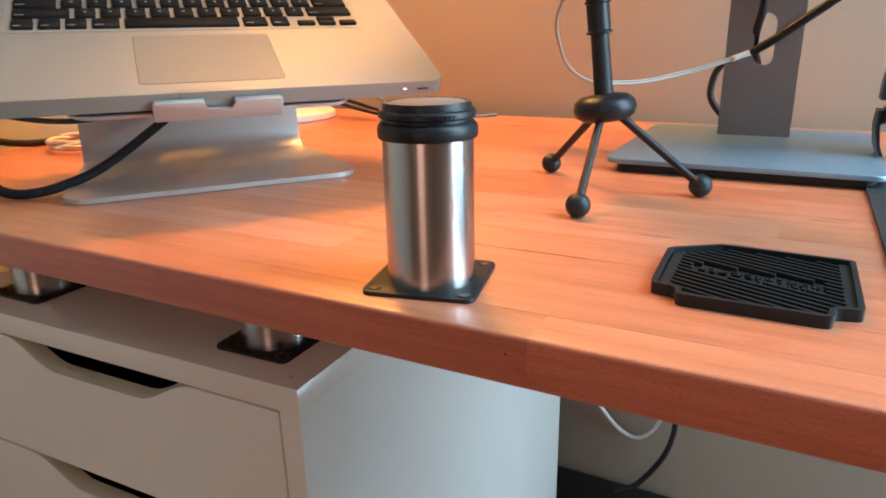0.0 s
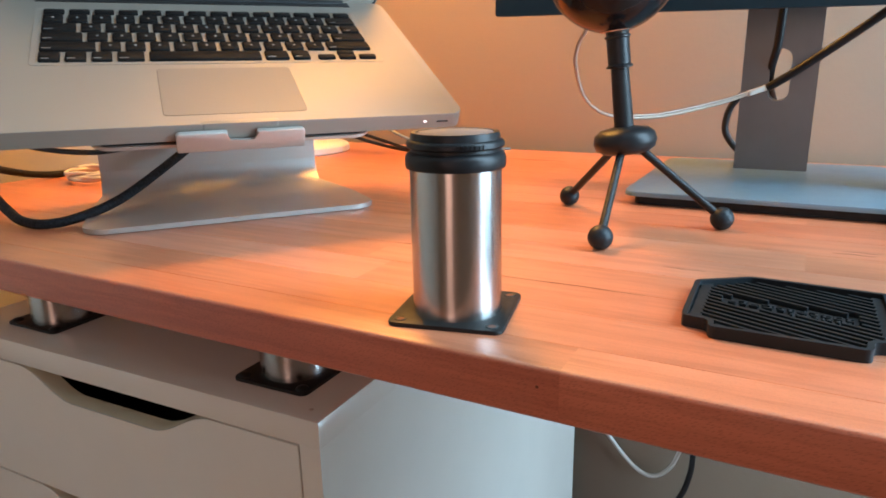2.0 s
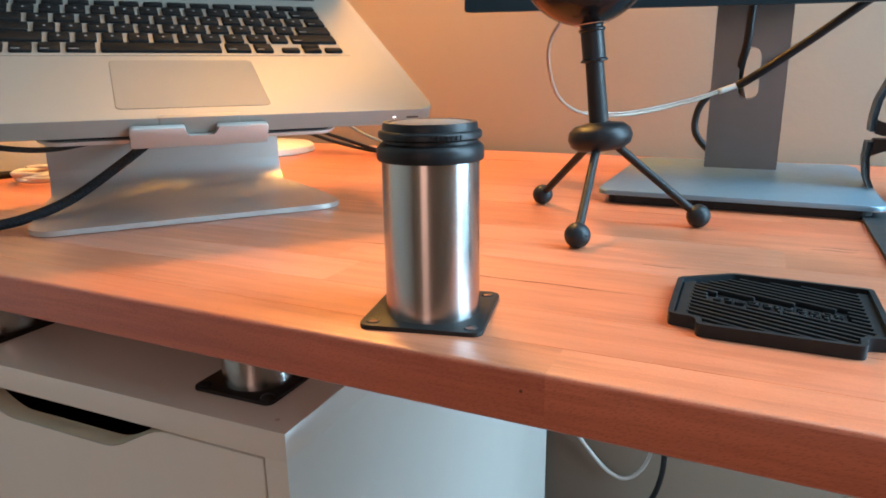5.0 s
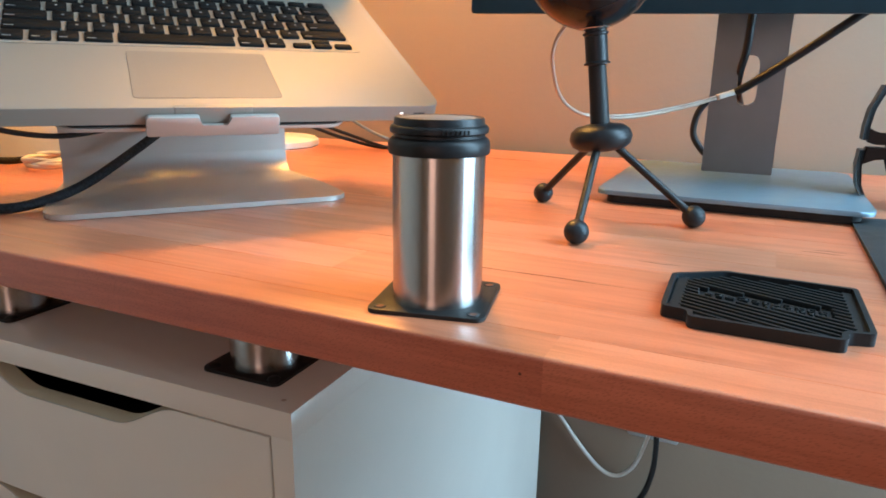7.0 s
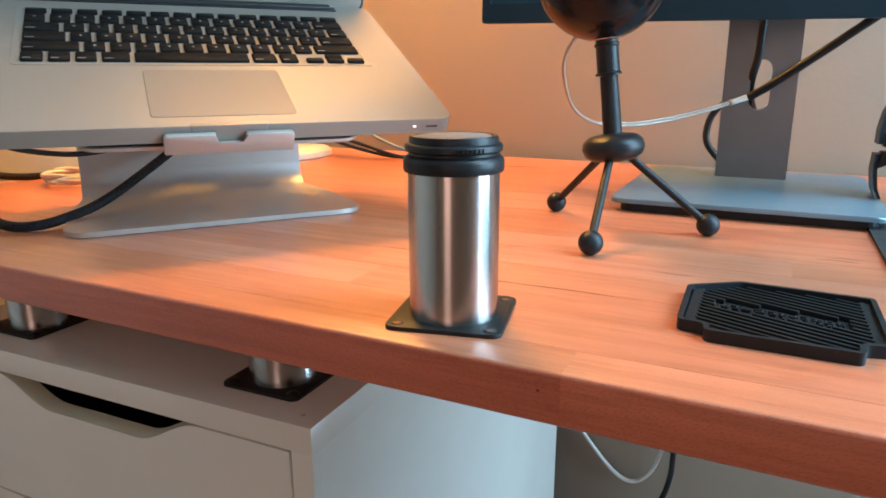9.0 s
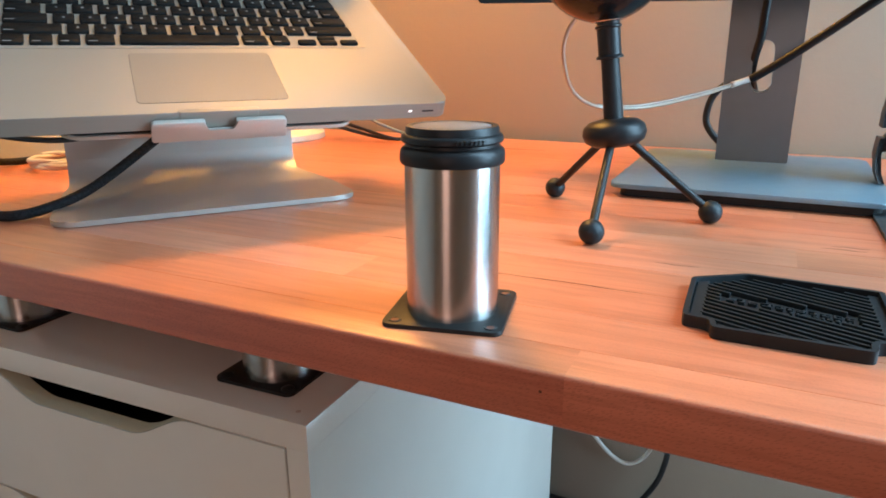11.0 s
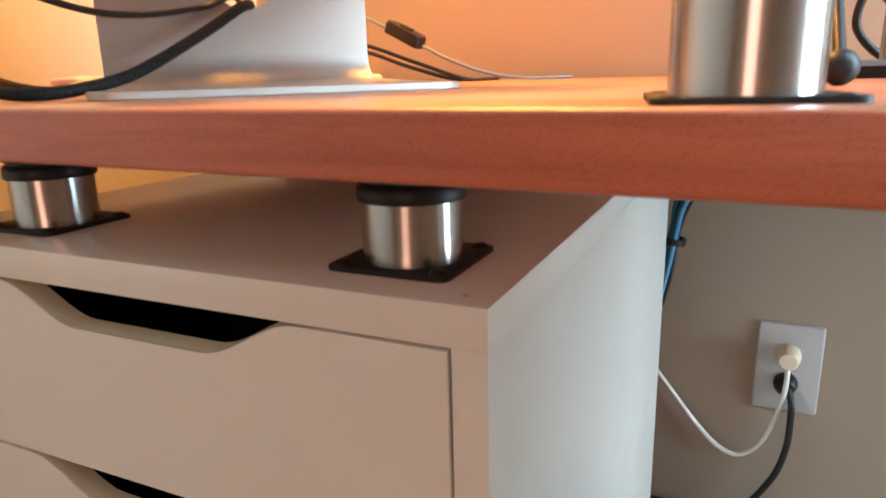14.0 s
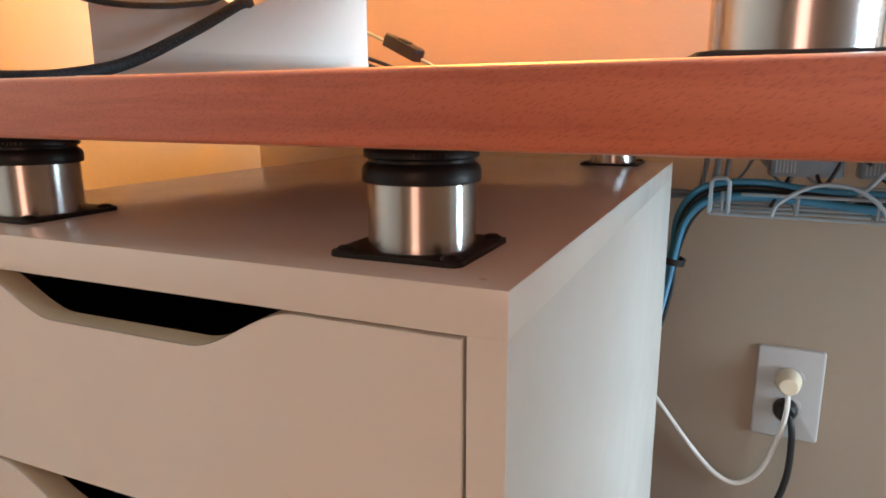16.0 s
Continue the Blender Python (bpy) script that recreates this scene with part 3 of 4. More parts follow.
KB_X0, KB_X1, KB_Y0 = -0.1365, 0.1365, 0.1040
G = KEY_P - KEY_W
row_widths = [
    [1, 1, 1, 1.28, 5.0, 1.28, 1],
    [2.32] + [1] * 10 + [2.32],
    [1.80] + [1] * 11 + [1.80],
    [1.55] + [1] * 12 + [1.10],
    [1] * 13 + [1.62],
]
for r, widths in enumerate(row_widths):
    y0 = KB_Y0 + r * KEY_P
    x = KB_X0
    span = (KB_X1 - 3 * KEY_P + 0.0) if r == 0 else KB_X1 + G
    unit = (span - KB_X0) / sum(widths)
    for i, w in enumerate(widths):
        key(x, x + w * unit - G, y0, y0 + KEY_W, 1 if w == 1 and r else (0 if w == 5.0 else 2))
        x += w * unit
for i in range(3):
    x = KB_X1 - 3 * KEY_P + G + i * KEY_P
    key(x, x + KEY_W, KB_Y0, KB_Y0 + 0.0074, 0)
    if i == 1:
        key(x, x + KEY_W, KB_Y0 + 0.0084, KB_Y0 + KEY_W, 0)
for i in range(14):
    u = (KB_X1 + G - KB_X0) / 14
    key(KB_X0 + i * u, KB_X0 + (i + 1) * u - G, KB_Y0 + 5 * KEY_P, KB_Y0 + 5 * KEY_P + 0.0080, 0)
part("hinge_slot", box(-0.145, 0.145, 0.2290, 0.2400, -0.002, 0.0004), BLACK_PLASTIC, laptop, "dark vent slot along the hinge", smooth=0)
part("hinge", moved(lathe([(0, -0.140), (0.0055, -0.140), (0.0055, 0.140), (0, 0.140)], 20), pose(0, 0.2410, -0.0030, 0, 90)), BLACK_PLASTIC, laptop)
LID_OPEN = 113.0
lid_m = pose(0, 0.2470, -0.0075, 180 - LID_OPEN)
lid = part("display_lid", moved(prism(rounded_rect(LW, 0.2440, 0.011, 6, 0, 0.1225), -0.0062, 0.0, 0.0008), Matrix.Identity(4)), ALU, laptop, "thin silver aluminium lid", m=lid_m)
part("screen", slab(0.3350, 0.0230, 0.2340, 0.001, -0.001, 0.0003, 0.0), SCREEN, lid, "switched-off dark screen", smooth=0)
part("bezel_gasket", ring_prism(rounded_rect(LW - 0.002, 0.2420, 0.010, 6, 0, 0.1225), rounded_rect(LW - 0.006, 0.2380, 0.009, 6, 0, 0.1225), -0.001, 0.0007), BLACK_PLASTIC, lid, "thin black seal round the lid", smooth=0)
part("nameplate", box(-0.0150, 0.0150, 0.0118, 0.0134, 0.0, 0.00015), ALU_PAD, lid, "small grey printed mark", smooth=0)

# stand: a waisted foot, an upright with a round hole, a sloping rest with a lip
STAND = pose(-0.187, 0.158, TOP, 0, 0, 51.35)
stand = thing("laptop_stand", STAND, "silver aluminium laptop stand with wide foot and cable hole", "laptop stand")
SHEET, WAIST_X, WAIST_HALF = 0.0042, -0.006, 0.1078


def stand_sheet():
    """The foot, narrowing as it bends up into the upright."""
    b = bmesh.new()
    prof = []
    for y in (0.0, 0.0004, 0.0015, 0.0035, 0.0065, 0.0105, 0.0155, 0.022, 0.038, 0.056, 0.074, 0.092, 0.108, 0.122, 0.133, 0.142):
        t = y / 0.142
        prof.append((y, SHEET * 0.5 + 0.0006 + 0.0035 * t ** 3, 1 - 0.12 * t ** 2.6))
    r = 0.024
    c0, z0 = prof[-1][0], prof[-1][1]
    for i in range(1, 9):
        a = radians(8 + 80 * i / 8)
        prof.append((c0 + r * (math.sin(a) - math.sin(radians(8))), z0 + r * (math.cos(radians(8)) - math.cos(a)), 0.88))
    rows = []
    half = 0.1225
    n = 24
    for k, (y, z, w) in enumerate(prof):
        t0 = prof[max(k - 1, 0)]
        t1 = prof[min(k + 1, len(prof) - 1)]
        tan = Vector((0, t1[0] - t0[0], t1[1] - t0[1])).normalized()
        nor = Vector((0, -tan.z, tan.y))
        row = []
        for s in (1, -1):
            line = []
            for i in range(n + 1):
                u = -1 + 2 * i / n
                hw = half * w
                if y <= 0.022:
                    hw = half - 0.022 + math.sqrt(max(0.0, 0.022 ** 2 - (0.022 - y) ** 2))
                line.append(b.verts.new(Vector((u * hw + WAIST_X * min(1.0, y / 0.142) ** 2.6, y, z)) + nor * s * SHEET / 2))
            row.append(line)
        rows.append(row)
    for p, q in zip(rows, rows[1:]):
        for s in (0, 1):
            for i in range(n):
                b.faces.new((p[s][i], p[s][i + 1], q[s][i + 1], q[s][i]))
        for i in (0, n):
            b.faces.new((p[0][i], q[0][i], q[1][i], p[1][i]))
    for row in (rows[0], rows[-1]):
        for i in range(n):
            b.faces.new((row[0][i], row[0][i + 1], row[1][i + 1], row[1][i]))
    return b, prof[-1]


b, (end_y, end_z, _) = stand_sheet()
foot = part("foot", b, ALU_STAND, stand, "wide curved aluminium foot", smooth=60)
part("rubber_foot", prism(rounded_rect(0.20, 0.09, 0.01, 4, 0, 0.065), 0.0, 0.0009), RUBBER, foot, smooth=0)
# upright with a round cable hole
hole_z, hole_r = 0.0950, 0.0290
UP0, UP1 = end_z - 0.0006, 0.172
outer, inner = [], []
for k in range(64):
    a = 2 * math.pi * k / 64 + math.pi / 64
    c, s = math.cos(a), math.sin(a)
    lim = min((WAIST_HALF / abs(c)) if abs(c) > 1e-6 else 9, ((UP1 - hole_z) / s) if s > 1e-6 else 9, ((UP0 - hole_z) / s) if s < -1e-6 else 9)
    outer.append((c * lim, hole_z + s * lim))
    inner.append((c * hole_r - 0.002 - WAIST_X, hole_z + s * hole_r))
corners = [(WAIST_HALF, UP1), (-WAIST_HALF, UP1), (-WAIST_HALF, UP0), (WAIST_HALF, UP0)]
for cx, cz in corners:
    i = min(range(64), key=lambda j: (outer[j][0] - cx) ** 2 + (outer[j][1] - cz) ** 2)
    outer[i] = (cx, cz)
part("upright", moved(ring_prism(outer, inner, -SHEET / 2, SHEET / 2), pose(WAIST_X, end_y + 0.0003, 0, 90)), ALU_STAND, stand, "upright aluminium sheet with a round cable hole")
# the rest under the laptop, in the laptop's own slope
REST = STAND.inverted() @ LAP
rest = part("rest", slab(0.2100, 0.004, 0.2300, 0.016, -0.0210, -0.0182, 0.0012), ALU_STAND, stand, "sloping aluminium rest", m=REST)
part("rubber_pad", slab(0.1980, 0.006, 0.0300, 0.008, -0.0184, -0.0159, 0.0), RUBBER, rest, "black rubber strip", smooth=0)
part("rubber_pad", slab(0.1800, 0.190, 0.2150, 0.008, -0.0184, -0.0159, 0.0), RUBBER, rest, "black rubber strip", smooth=0)
lip = [(-0.0455, -0.0200), (0.0455, -0.0200), (0.0465, -0.0190), (0.0465, -0.0065), (0.0450, -0.0048), (0.0435, -0.0045), (0.0120, -0.0045), (0.0108, -0.0052), (0.0102, -0.0105), (0.0085, -0.0122), (-0.0085, -0.0122), (-0.0102, -0.0105), (-0.0108, -0.0052), (-0.0120, -0.0045), (-0.0435, -0.0045), (-0.0450, -0.0048), (-0.0465, -0.0065), (-0.0465, -0.0190)]
part("lip", moved(prism(lip, 0.0015, 0.0060, 0.0010), pose(0, 0, 0, 90)), ALU_STAND, rest, "front lip with a notch that holds the laptop")
part("lip_bend", box(-0.0455, 0.0455, -0.0050, 0.010, -0.0206, -0.0185, 0.0008), ALU_STAND, rest)

# ---- microphone on a tripod ----
HUB = Vector((0.1090, 0.2713, 0.8572))
HEAD = Vector((0.0940, 0.2680, 0.9845))
mic = thing("microphone", pose(HUB.x, HUB.y, TOP), "glossy black ball microphone on a short black tripod", "microphone")


def at_mic(m):
    return Matrix.Translation((-HUB.x, -HUB.y, -TOP)) @ m


lean = (HEAD - HUB).to_track_quat("Z", "Y").to_matrix().to_4x4()
stem_m = at_mic(Matrix.Translation(HUB) @ lean)
hub_profile = [(0, -0.0100), (0.010, -0.0100), (0.0170, -0.0090), (0.0222, -0.0055), (0.0240, 0.0), (0.0225, 0.0055), (0.0180, 0.0092), (0.0105, 0.0105), (0.0080, 0.0112), (0, 0.0112)]
part("hub", lathe(hub_profile, 40), BLACK_PLASTIC, mic, "glossy black flattened hub", m=stem_m)
part("stem", lathe([(0, 0.006), (0.0074, 0.006), (0.0066, 0.056), (0.0066, 0.060), (0, 0.060)], 28), BLACK_METAL, mic, m=stem_m)
collar = [(0.0066, 0.0545), (0.0098, 0.0550), (0.0100, 0.0562), (0.0084, 0.0575), (0.0084, 0.0760), (0.0096, 0.0768), (0.0096, 0.0780), (0.0082, 0.0790), (0.0078, 0.0850), (0, 0.0850)]
part("collar", lathe(collar, 32), BLACK_PLASTIC, mic, "ribbed black swivel collar", m=stem_m)
R_HEAD = 0.0482
head_m = at_mic(Matrix.Translation(HEAD) @ lean)
head = part("head", ball(R_HEAD, (0, 0, 0), 56, 36), GLOSS_BLACK, mic, "glossy black ball housing", m=head_m, smooth=180)
part("seat_ring", lathe([(0.0078, -0.0480), (0.0125, -0.0470), (0.0140, -0.0440), (0.0110, -0.0432)], 36), CHROME, head, "thin metal ring below the ball")
# oval badge on the ball's face, turned to the room
face = look(HEAD, (0.62, -0.62, 1.22)).to_quaternion().to_matrix().to_4x4()
badge_m = head_m.inverted() @ at_mic(Matrix.Translation(HEAD) @ face @ pose(0, 0, 0, 0, 180, 0))


def on_ball(x, y, lift):
    z = math.sqrt(max(1e-6, (R_HEAD + lift) ** 2 - x * x - y * y))
    return (x, y, z)


def badge_ring():
    b = bmesh.new()
    n = 56
    rows = []
    for w, l in ((1.10, 0.0), (1.10, 0.0014), (0.95, 0.0014), (0.95, 0.0)):
        rows.append([b.verts.new(on_ball(0.0230 * w * math.cos(2 * math.pi * k / n), 0.0155 * w * math.sin(2 * math.pi * k / n), l)) for k in range(n)])
    for k in range(4):
        p, q = rows[k], rows[(k + 1) % 4]
        for i in range(n):
            b.faces.new((p[i], p[(i + 1) % n], q[(i + 1) % n], q[i]))
    return b


def badge_bar(x0, x1, y0, y1):
    b = bmesh.new()
    n = 6
    grid = []
    for l in (0.0, 0.0013):
        grid.append([[b.verts.new(on_ball(x0 + (x1 - x0) * i / n, y0 + (y1 - y0) * j, l)) for i in range(n + 1)] for j in (0, 1)])
    for g in grid:
        for i in range(n):
            b.faces.new((g[0][i], g[0][i + 1], g[1][i + 1], g[1][i]))
    for j in (0, 1):
        for i in range(n):
            b.faces.new((grid[0][j][i], grid[0][j][i + 1], grid[1][j][i + 1], grid[1][j][i]))
    for i in (0, n):
        b.faces.new((grid[0][0][i], grid[0][1][i], grid[1][1][i], grid[1][0][i]))
    return b


badge = part("badge_ring", badge_ring(), CHROME, head, "oval chrome badge rim", m=badge_m)
for x0, x1, y0, y1 in ((-0.0235, -0.0170, -0.0010, 0.0010), (-0.0165, -0.0145, -0.0072, 0.0072), (-0.0120, -0.0085, -0.0068, -0.0015), (-0.0120, -0.0090, 0.0010, 0.0066), (-0.0060, -0.0042, -0.0066, 0.0078), (-0.0018, 0.0000, -0.0062, 0.0030), (0.0020, 0.0060, -0.0062, -0.0042), (0.0078, 0.0096, -0.0058, 0.0030), (0.0110, 0.0150, -0.0016, 0.0004), (0.0110, 0.0150, -0.0056, -0.0040), (0.0170, 0.0235, -0.0008, 0.0010)):
    part("badge_bar", badge_bar(x0 * 0.9, x1 * 0.9, y0 * 0.9, y1 * 0.9), CHROME, head, m=badge_m, smooth=30)
for foot_at in ((0.0473, 0.3322), (0.1132, 0.1957), (0.1817, 0.2893)):
    end = Vector((foot_at[0], foot_at[1], TOP + 0.0088))
    way = (Vector((end.x, end.y, 0)) - Vector((HUB.x, HUB.y, 0))).normalized()
    start = HUB + way * 0.012 - Vector((0, 0, 0.006))
    leg = part("leg", moved(tube([start, end], 0.0031, 12, 1), at_mic(Matrix.Identity(4))), BLACK_METAL, mic)
    part("ball_foot", moved(ball(0.0088, end, 24, 16), at_mic(Matrix.Identity(4))), RUBBER, leg, "round black rubber foot", smooth=180)

# ---- monitor on its stand ----
MON_X = 0.2010
monitor = thing("monitor", pose(MON_X, 0.47, TOP), "black widescreen monitor on a silver stand with a slotted column", "monitor")
BY0, BY1 = 0.354 - 0.47, 0.594 - 0.47
base = part("base", prism(rounded_rect(0.222, BY1 - BY0, 0.012, 6, 0, (BY0 + BY1) / 2), 0.0084, 0.0125, 0.0018, 4), BASE_PAINT, monitor, "flat blue-grey metal base plate")
# black layer in place of the shadow gap under the plate
part("base_shadow_pad", prism(rounded_rect(0.206, BY1 - BY0 - 0.016, 0.010, 6, 0, (BY0 + BY1) / 2), 0.0, 0.0085), RUBBER, base, "dark underside that stands in for the shadow gap", smooth=0)
n = 7
stadium = lambda w, h, cy: rounded_rect(w, h, w / 2 - 0.0001, n, 0.0, cy)
outer_c = rounded_rect(0.0700, 0.36, 0.0012, n, 0, 0.1925)
slot_c = [(x + 0.0005, z) for x, z in stadium(0.0195, 0.052, 0.1095)]
col = moved(ring_prism(outer_c, slot_c, -0.014, 0.014), pose(0, 0.075, 0, 90))
part("column", col, SILVER_PAINT, monitor, "tall silver column with a cable slot")
MB, MH, MW = 0.1735, 0.335, 0.541
PANEL = pose(-MW / 2, 0, MB) @ pose(0, 0, 0, 0, 1.1, 0) @ pose(MW / 2, 0, -MB)
part("back_shell", box(-MW / 2 + 0.004, MW / 2 - 0.004, -0.032, 0.012, MB + 0.004, MB + MH - 0.004, 0.006), BLACK_PLASTIC, monitor, m=PANEL)
part("arm", box(-0.045, 0.045, 0.0121, 0.062, MB + 0.11, MB + 0.21, 0.004), BLACK_PLASTIC, monitor)
part("bezel", moved(ring_prism(rounded_rect(MW, MH, 0.003, 4, 0, MB + MH / 2), rounded_rect(MW - 0.018, MH - 0.030, 0.001, 4, 0, MB + MH / 2 + 0.004), 0.0322, 0.0420), pose(0, 0, 0, 90)), BEZEL, monitor, "thin black bezel, blue haze in its colour", smooth=0, m=PANEL)
part("screen", box(-MW / 2 + 0.009, MW / 2 - 0.009, -0.0395, -0.0322, MB + 0.0190, MB + MH - 0.0110), MON_SCREEN, monitor, "dark matte screen, switched off, blue haze in its colour", smooth=0, m=PANEL)

# ---- desk mat, bottle-plate, headset ----
mat_outline = rounded_rect(0.62, 0.362, 0.022, 8, 0.296 + 0.31, 0.024 + 0.181)
solid("desk_mat", moved(prism(mat_outline, 0.0, 0.0028, 0.0006), pose(0, 0, TOP)), MAT_CLOTH, "large dark cloth desk mat with rounded corner", "desk mat")

coaster = thing("rubber_tray", pose(0.2340, 0.1080, TOP, 0, 0, 1.0), "black rubber tray with diagonal ribs and notched corners", "tray")
tray = [(-0.0480, -0.0290), (-0.0465, -0.0325), (-0.0375, -0.0335), (-0.0350, -0.0355), (-0.0345, -0.0410), (-0.0325, -0.0430), (0.0300, -0.0445), (0.0325, -0.0425), (0.0330, -0.0350), (0.0350, -0.0325), (0.0430, -0.0310), (0.0450, -0.0290), (0.0455, 0.0400), (0.0435, 0.0420), (-0.0180, 0.0455), (-0.0215, 0.0450), (-0.0470, 0.0285), (-0.0485, 0.0255)]


def eased(poly, r):
    """Each corner of a plan rounded with a short cut."""
    out = []
    for i, c in enumerate(poly):
        c, p, q = Vector(c), Vector(poly[i - 1]), Vector(poly[(i + 1) % len(poly)])
        for e in (p, q):
            out.append(tuple(c + (e - c).normalized() * min(r, (e - c).length * 0.3)))
    return out


def inward(poly, w):
    out = []
    for i, (x, y) in enumerate(poly):
        c, p, q = Vector((x, y)), Vector(poly[i - 1]), Vector(poly[(i + 1) % len(poly)])
        e0, e1 = (c - p).normalized(), (q - c).normalized()
        nn = (Vector((-e0.y, e0.x)) + Vector((-e1.y, e1.x))).normalized()
        k = w / max(0.5, nn.dot(Vector((-e0.y, e0.x))))
        out.append((x + nn.x * k, y + nn.y * k))
    return out


inset = inward(tray, 0.0026)
part("rim", ring_prism(eased(tray, 0.0014), eased(inset, 0.0012), 0.0, 0.0062), RUBBER, coaster, "raised rim", smooth=30)
part("floor_sheet", prism(eased(inward(tray, 0.0022), 0.0012), 0.0003, 0.0018), RUBBER, coaster, smooth=0)
for ledge in ([(-0.0450, -0.0285), (-0.0392, -0.0300), (-0.0392, 0.0295), (-0.0448, 0.0262)], [(0.0378, -0.0290), (0.0424, -0.0280), (0.0428, 0.0375), (0.0378, 0.0385)]):
    part("ledge", prism(ledge, 0.0016, 0.0042, 0.0003), RUBBER, coaster, "flat step inside the rim", smooth=0)


def inside(p, poly):
    hit = False
    for (x0, y0), (x1, y1) in zip(poly, poly[1:] + poly[:1]):
        if (y0 > p[1]) != (y1 > p[1]) and p[0] < (x1 - x0) * (p[1] - y0) / (y1 - y0) + x0:
            hit = not hit
    return hit


safe = []
cen = Vector((-0.001, 0.001))
for x, y in inset:
    safe.append((max(-0.0400, min(0.0385, x)), y - math.copysign(0.0022, y)))
RIB_A = radians(-23)
d, nrm = Vector((math.cos(RIB_A), math.sin(RIB_A))), Vector((-math.sin(RIB_A), math.cos(RIB_A)))
for k in range(-14, 15):
    o = cen + nrm * (k * 0.0050)
    run = []
    for i in range(-160, 161):
        q = o + d * (i * 0.0005)
        mark = abs(q.y - 0.0015 + q.x * 0.12) < 0.0075 and abs(q.x + 0.001) < 0.031
        if inside(q, safe) and not mark:
            run.append(q)
        elif run:
            if len(run) > 6:
                a, z = run[0], run[-1]
                part("rib", moved(box(0, (z - a).length, -0.0008, 0.0008, 0.0016, 0.0046, 0.0002, 1), pose(a.x, a.y, 0, 0, 0, math.degrees(RIB_A))), RUBBER, coaster, smooth=30)
            run = []
    if len(run) > 6:
        a, z = run[0], run[-1]
        part("rib", moved(box(0, (z - a).length, -0.0008, 0.0008, 0.0016, 0.0046, 0.0002, 1), pose(a.x, a.y, 0, 0, 0, math.degrees(RIB_A))), RUBBER, coaster, smooth=30)
marks = random.Random(4)


def mark_row(x0, x1, y, tall, lo, hi):
    """A line of small raised strokes, too worn to read."""
    x = x0
    while x < x1:
        w = marks.uniform(lo, hi)
        yy = y - x * 0.12
        part("mark_bar", moved(box(0, w, -0.0005, 0.0005, 0.0016, 0.0036, 0.0002, 1), pose(x, yy + marks.uniform(-0.3, 0.9) * tall / 2, 0, 0, 0, -7 + marks.uniform(-8, 8))), RUBBER, coaster, "raised worn mark", smooth=30)
        part("mark_bar", moved(box(0, w * 0.8, -0.0005, 0.0005, 0.0016, 0.0036, 0.0002, 1), pose(x + w * 0.1, yy - tall / 2, 0, 0, 0, -7)), RUBBER, coaster, "raised worn mark", smooth=30)
        part("mark_bar", moved(box(-0.0005, 0.0005, -tall / 2, tall / 2, 0.0016, 0.0035, 0.0002, 1), pose(x + w * marks.uniform(0.1, 0.9), yy, 0, 0, 0, marks.uniform(-25, 10))), RUBBER, coaster, "raised worn mark", smooth=30)
        x += w + 0.0011


mark_row(-0.029, 0.027, 0.0030, 0.0042, 0.0030, 0.0060)
mark_row(0.000, 0.026, -0.0022, 0.0020, 0.0012, 0.0026)

headset = thing("headset", pose(0.372, 0.455, TOP + 0.0028), "black headset standing on edge beside the monitor base", "headset")
part("ear_cup", moved(lathe([(0, -0.020), (0.034, -0.020), (0.044, -0.015), (0.050, -0.004), (0.051, 0.004), (0.047, 0.012), (0.038, 0.017), (0.030, 0.0185), (0, 0.0165)], 48), pose(0.004, 0, 0.0512, 90, 0, 14)), BLACK_PLASTIC, headset, "round matt black ear cup")
part("ear_pad", moved(lathe([(0.030, 0.013), (0.046, 0.012), (0.050, 0.019), (0.046, 0.027), (0.036, 0.029), (0.030, 0.024), (0.030, 0.013)], 48), pose(0.004, 0, 0.0512, -90, 0, 14)), RUBBER, headset, "black cushion ring")
for s, zc in ((1, 0.0600), (-1, 0.0455)):
    arm = [(-0.036, -0.006), (-0.058, -0.006), (-0.064, -0.006 if s < 0 else -0.004), (-0.066, 0.010), (-0.056, 0.004), (-0.036, 0.004)]
    part("yoke_arm", moved(prism(arm if s > 0 else [(x, -z) for x, z in arm][::-1], -0.006, 0.006, 0.001, 1), pose(0, 0.004, zc, 90)), BLACK_PLASTIC, headset)
band = [(-0.0575, 0.106), (-0.0605, 0.098), (-0.0655, 0.085), (-0.0675, 0.070), (-0.0675, 0.0585)]
band2 = [(-0.0680, 0.0495), (-0.0690, 0.035), (-0.0665, 0.018), (-0.0605, 0.0045), (-0.0590, 0.0005)]
for pts in (band, band2):
    b = bmesh.new()
    rows = []
    for x, z in pts:
        rows.append([b.verts.new((x + dx, dy, z)) for dx, dy in ((-0.0018, -0.012), (0.0030, -0.009), (0.0030, 0.009), (-0.0018, 0.012))])
    for p, q in zip(rows, rows[1:]):
        for i in range(4):
            b.faces.new((p[i], p[(i + 1) % 4], q[(i + 1) % 4], q[i]))
    b.faces.new(rows[0])
    b.faces.new(rows[-1])
    part("band_end", b, BLACK_PLASTIC, headset, smooth=60)

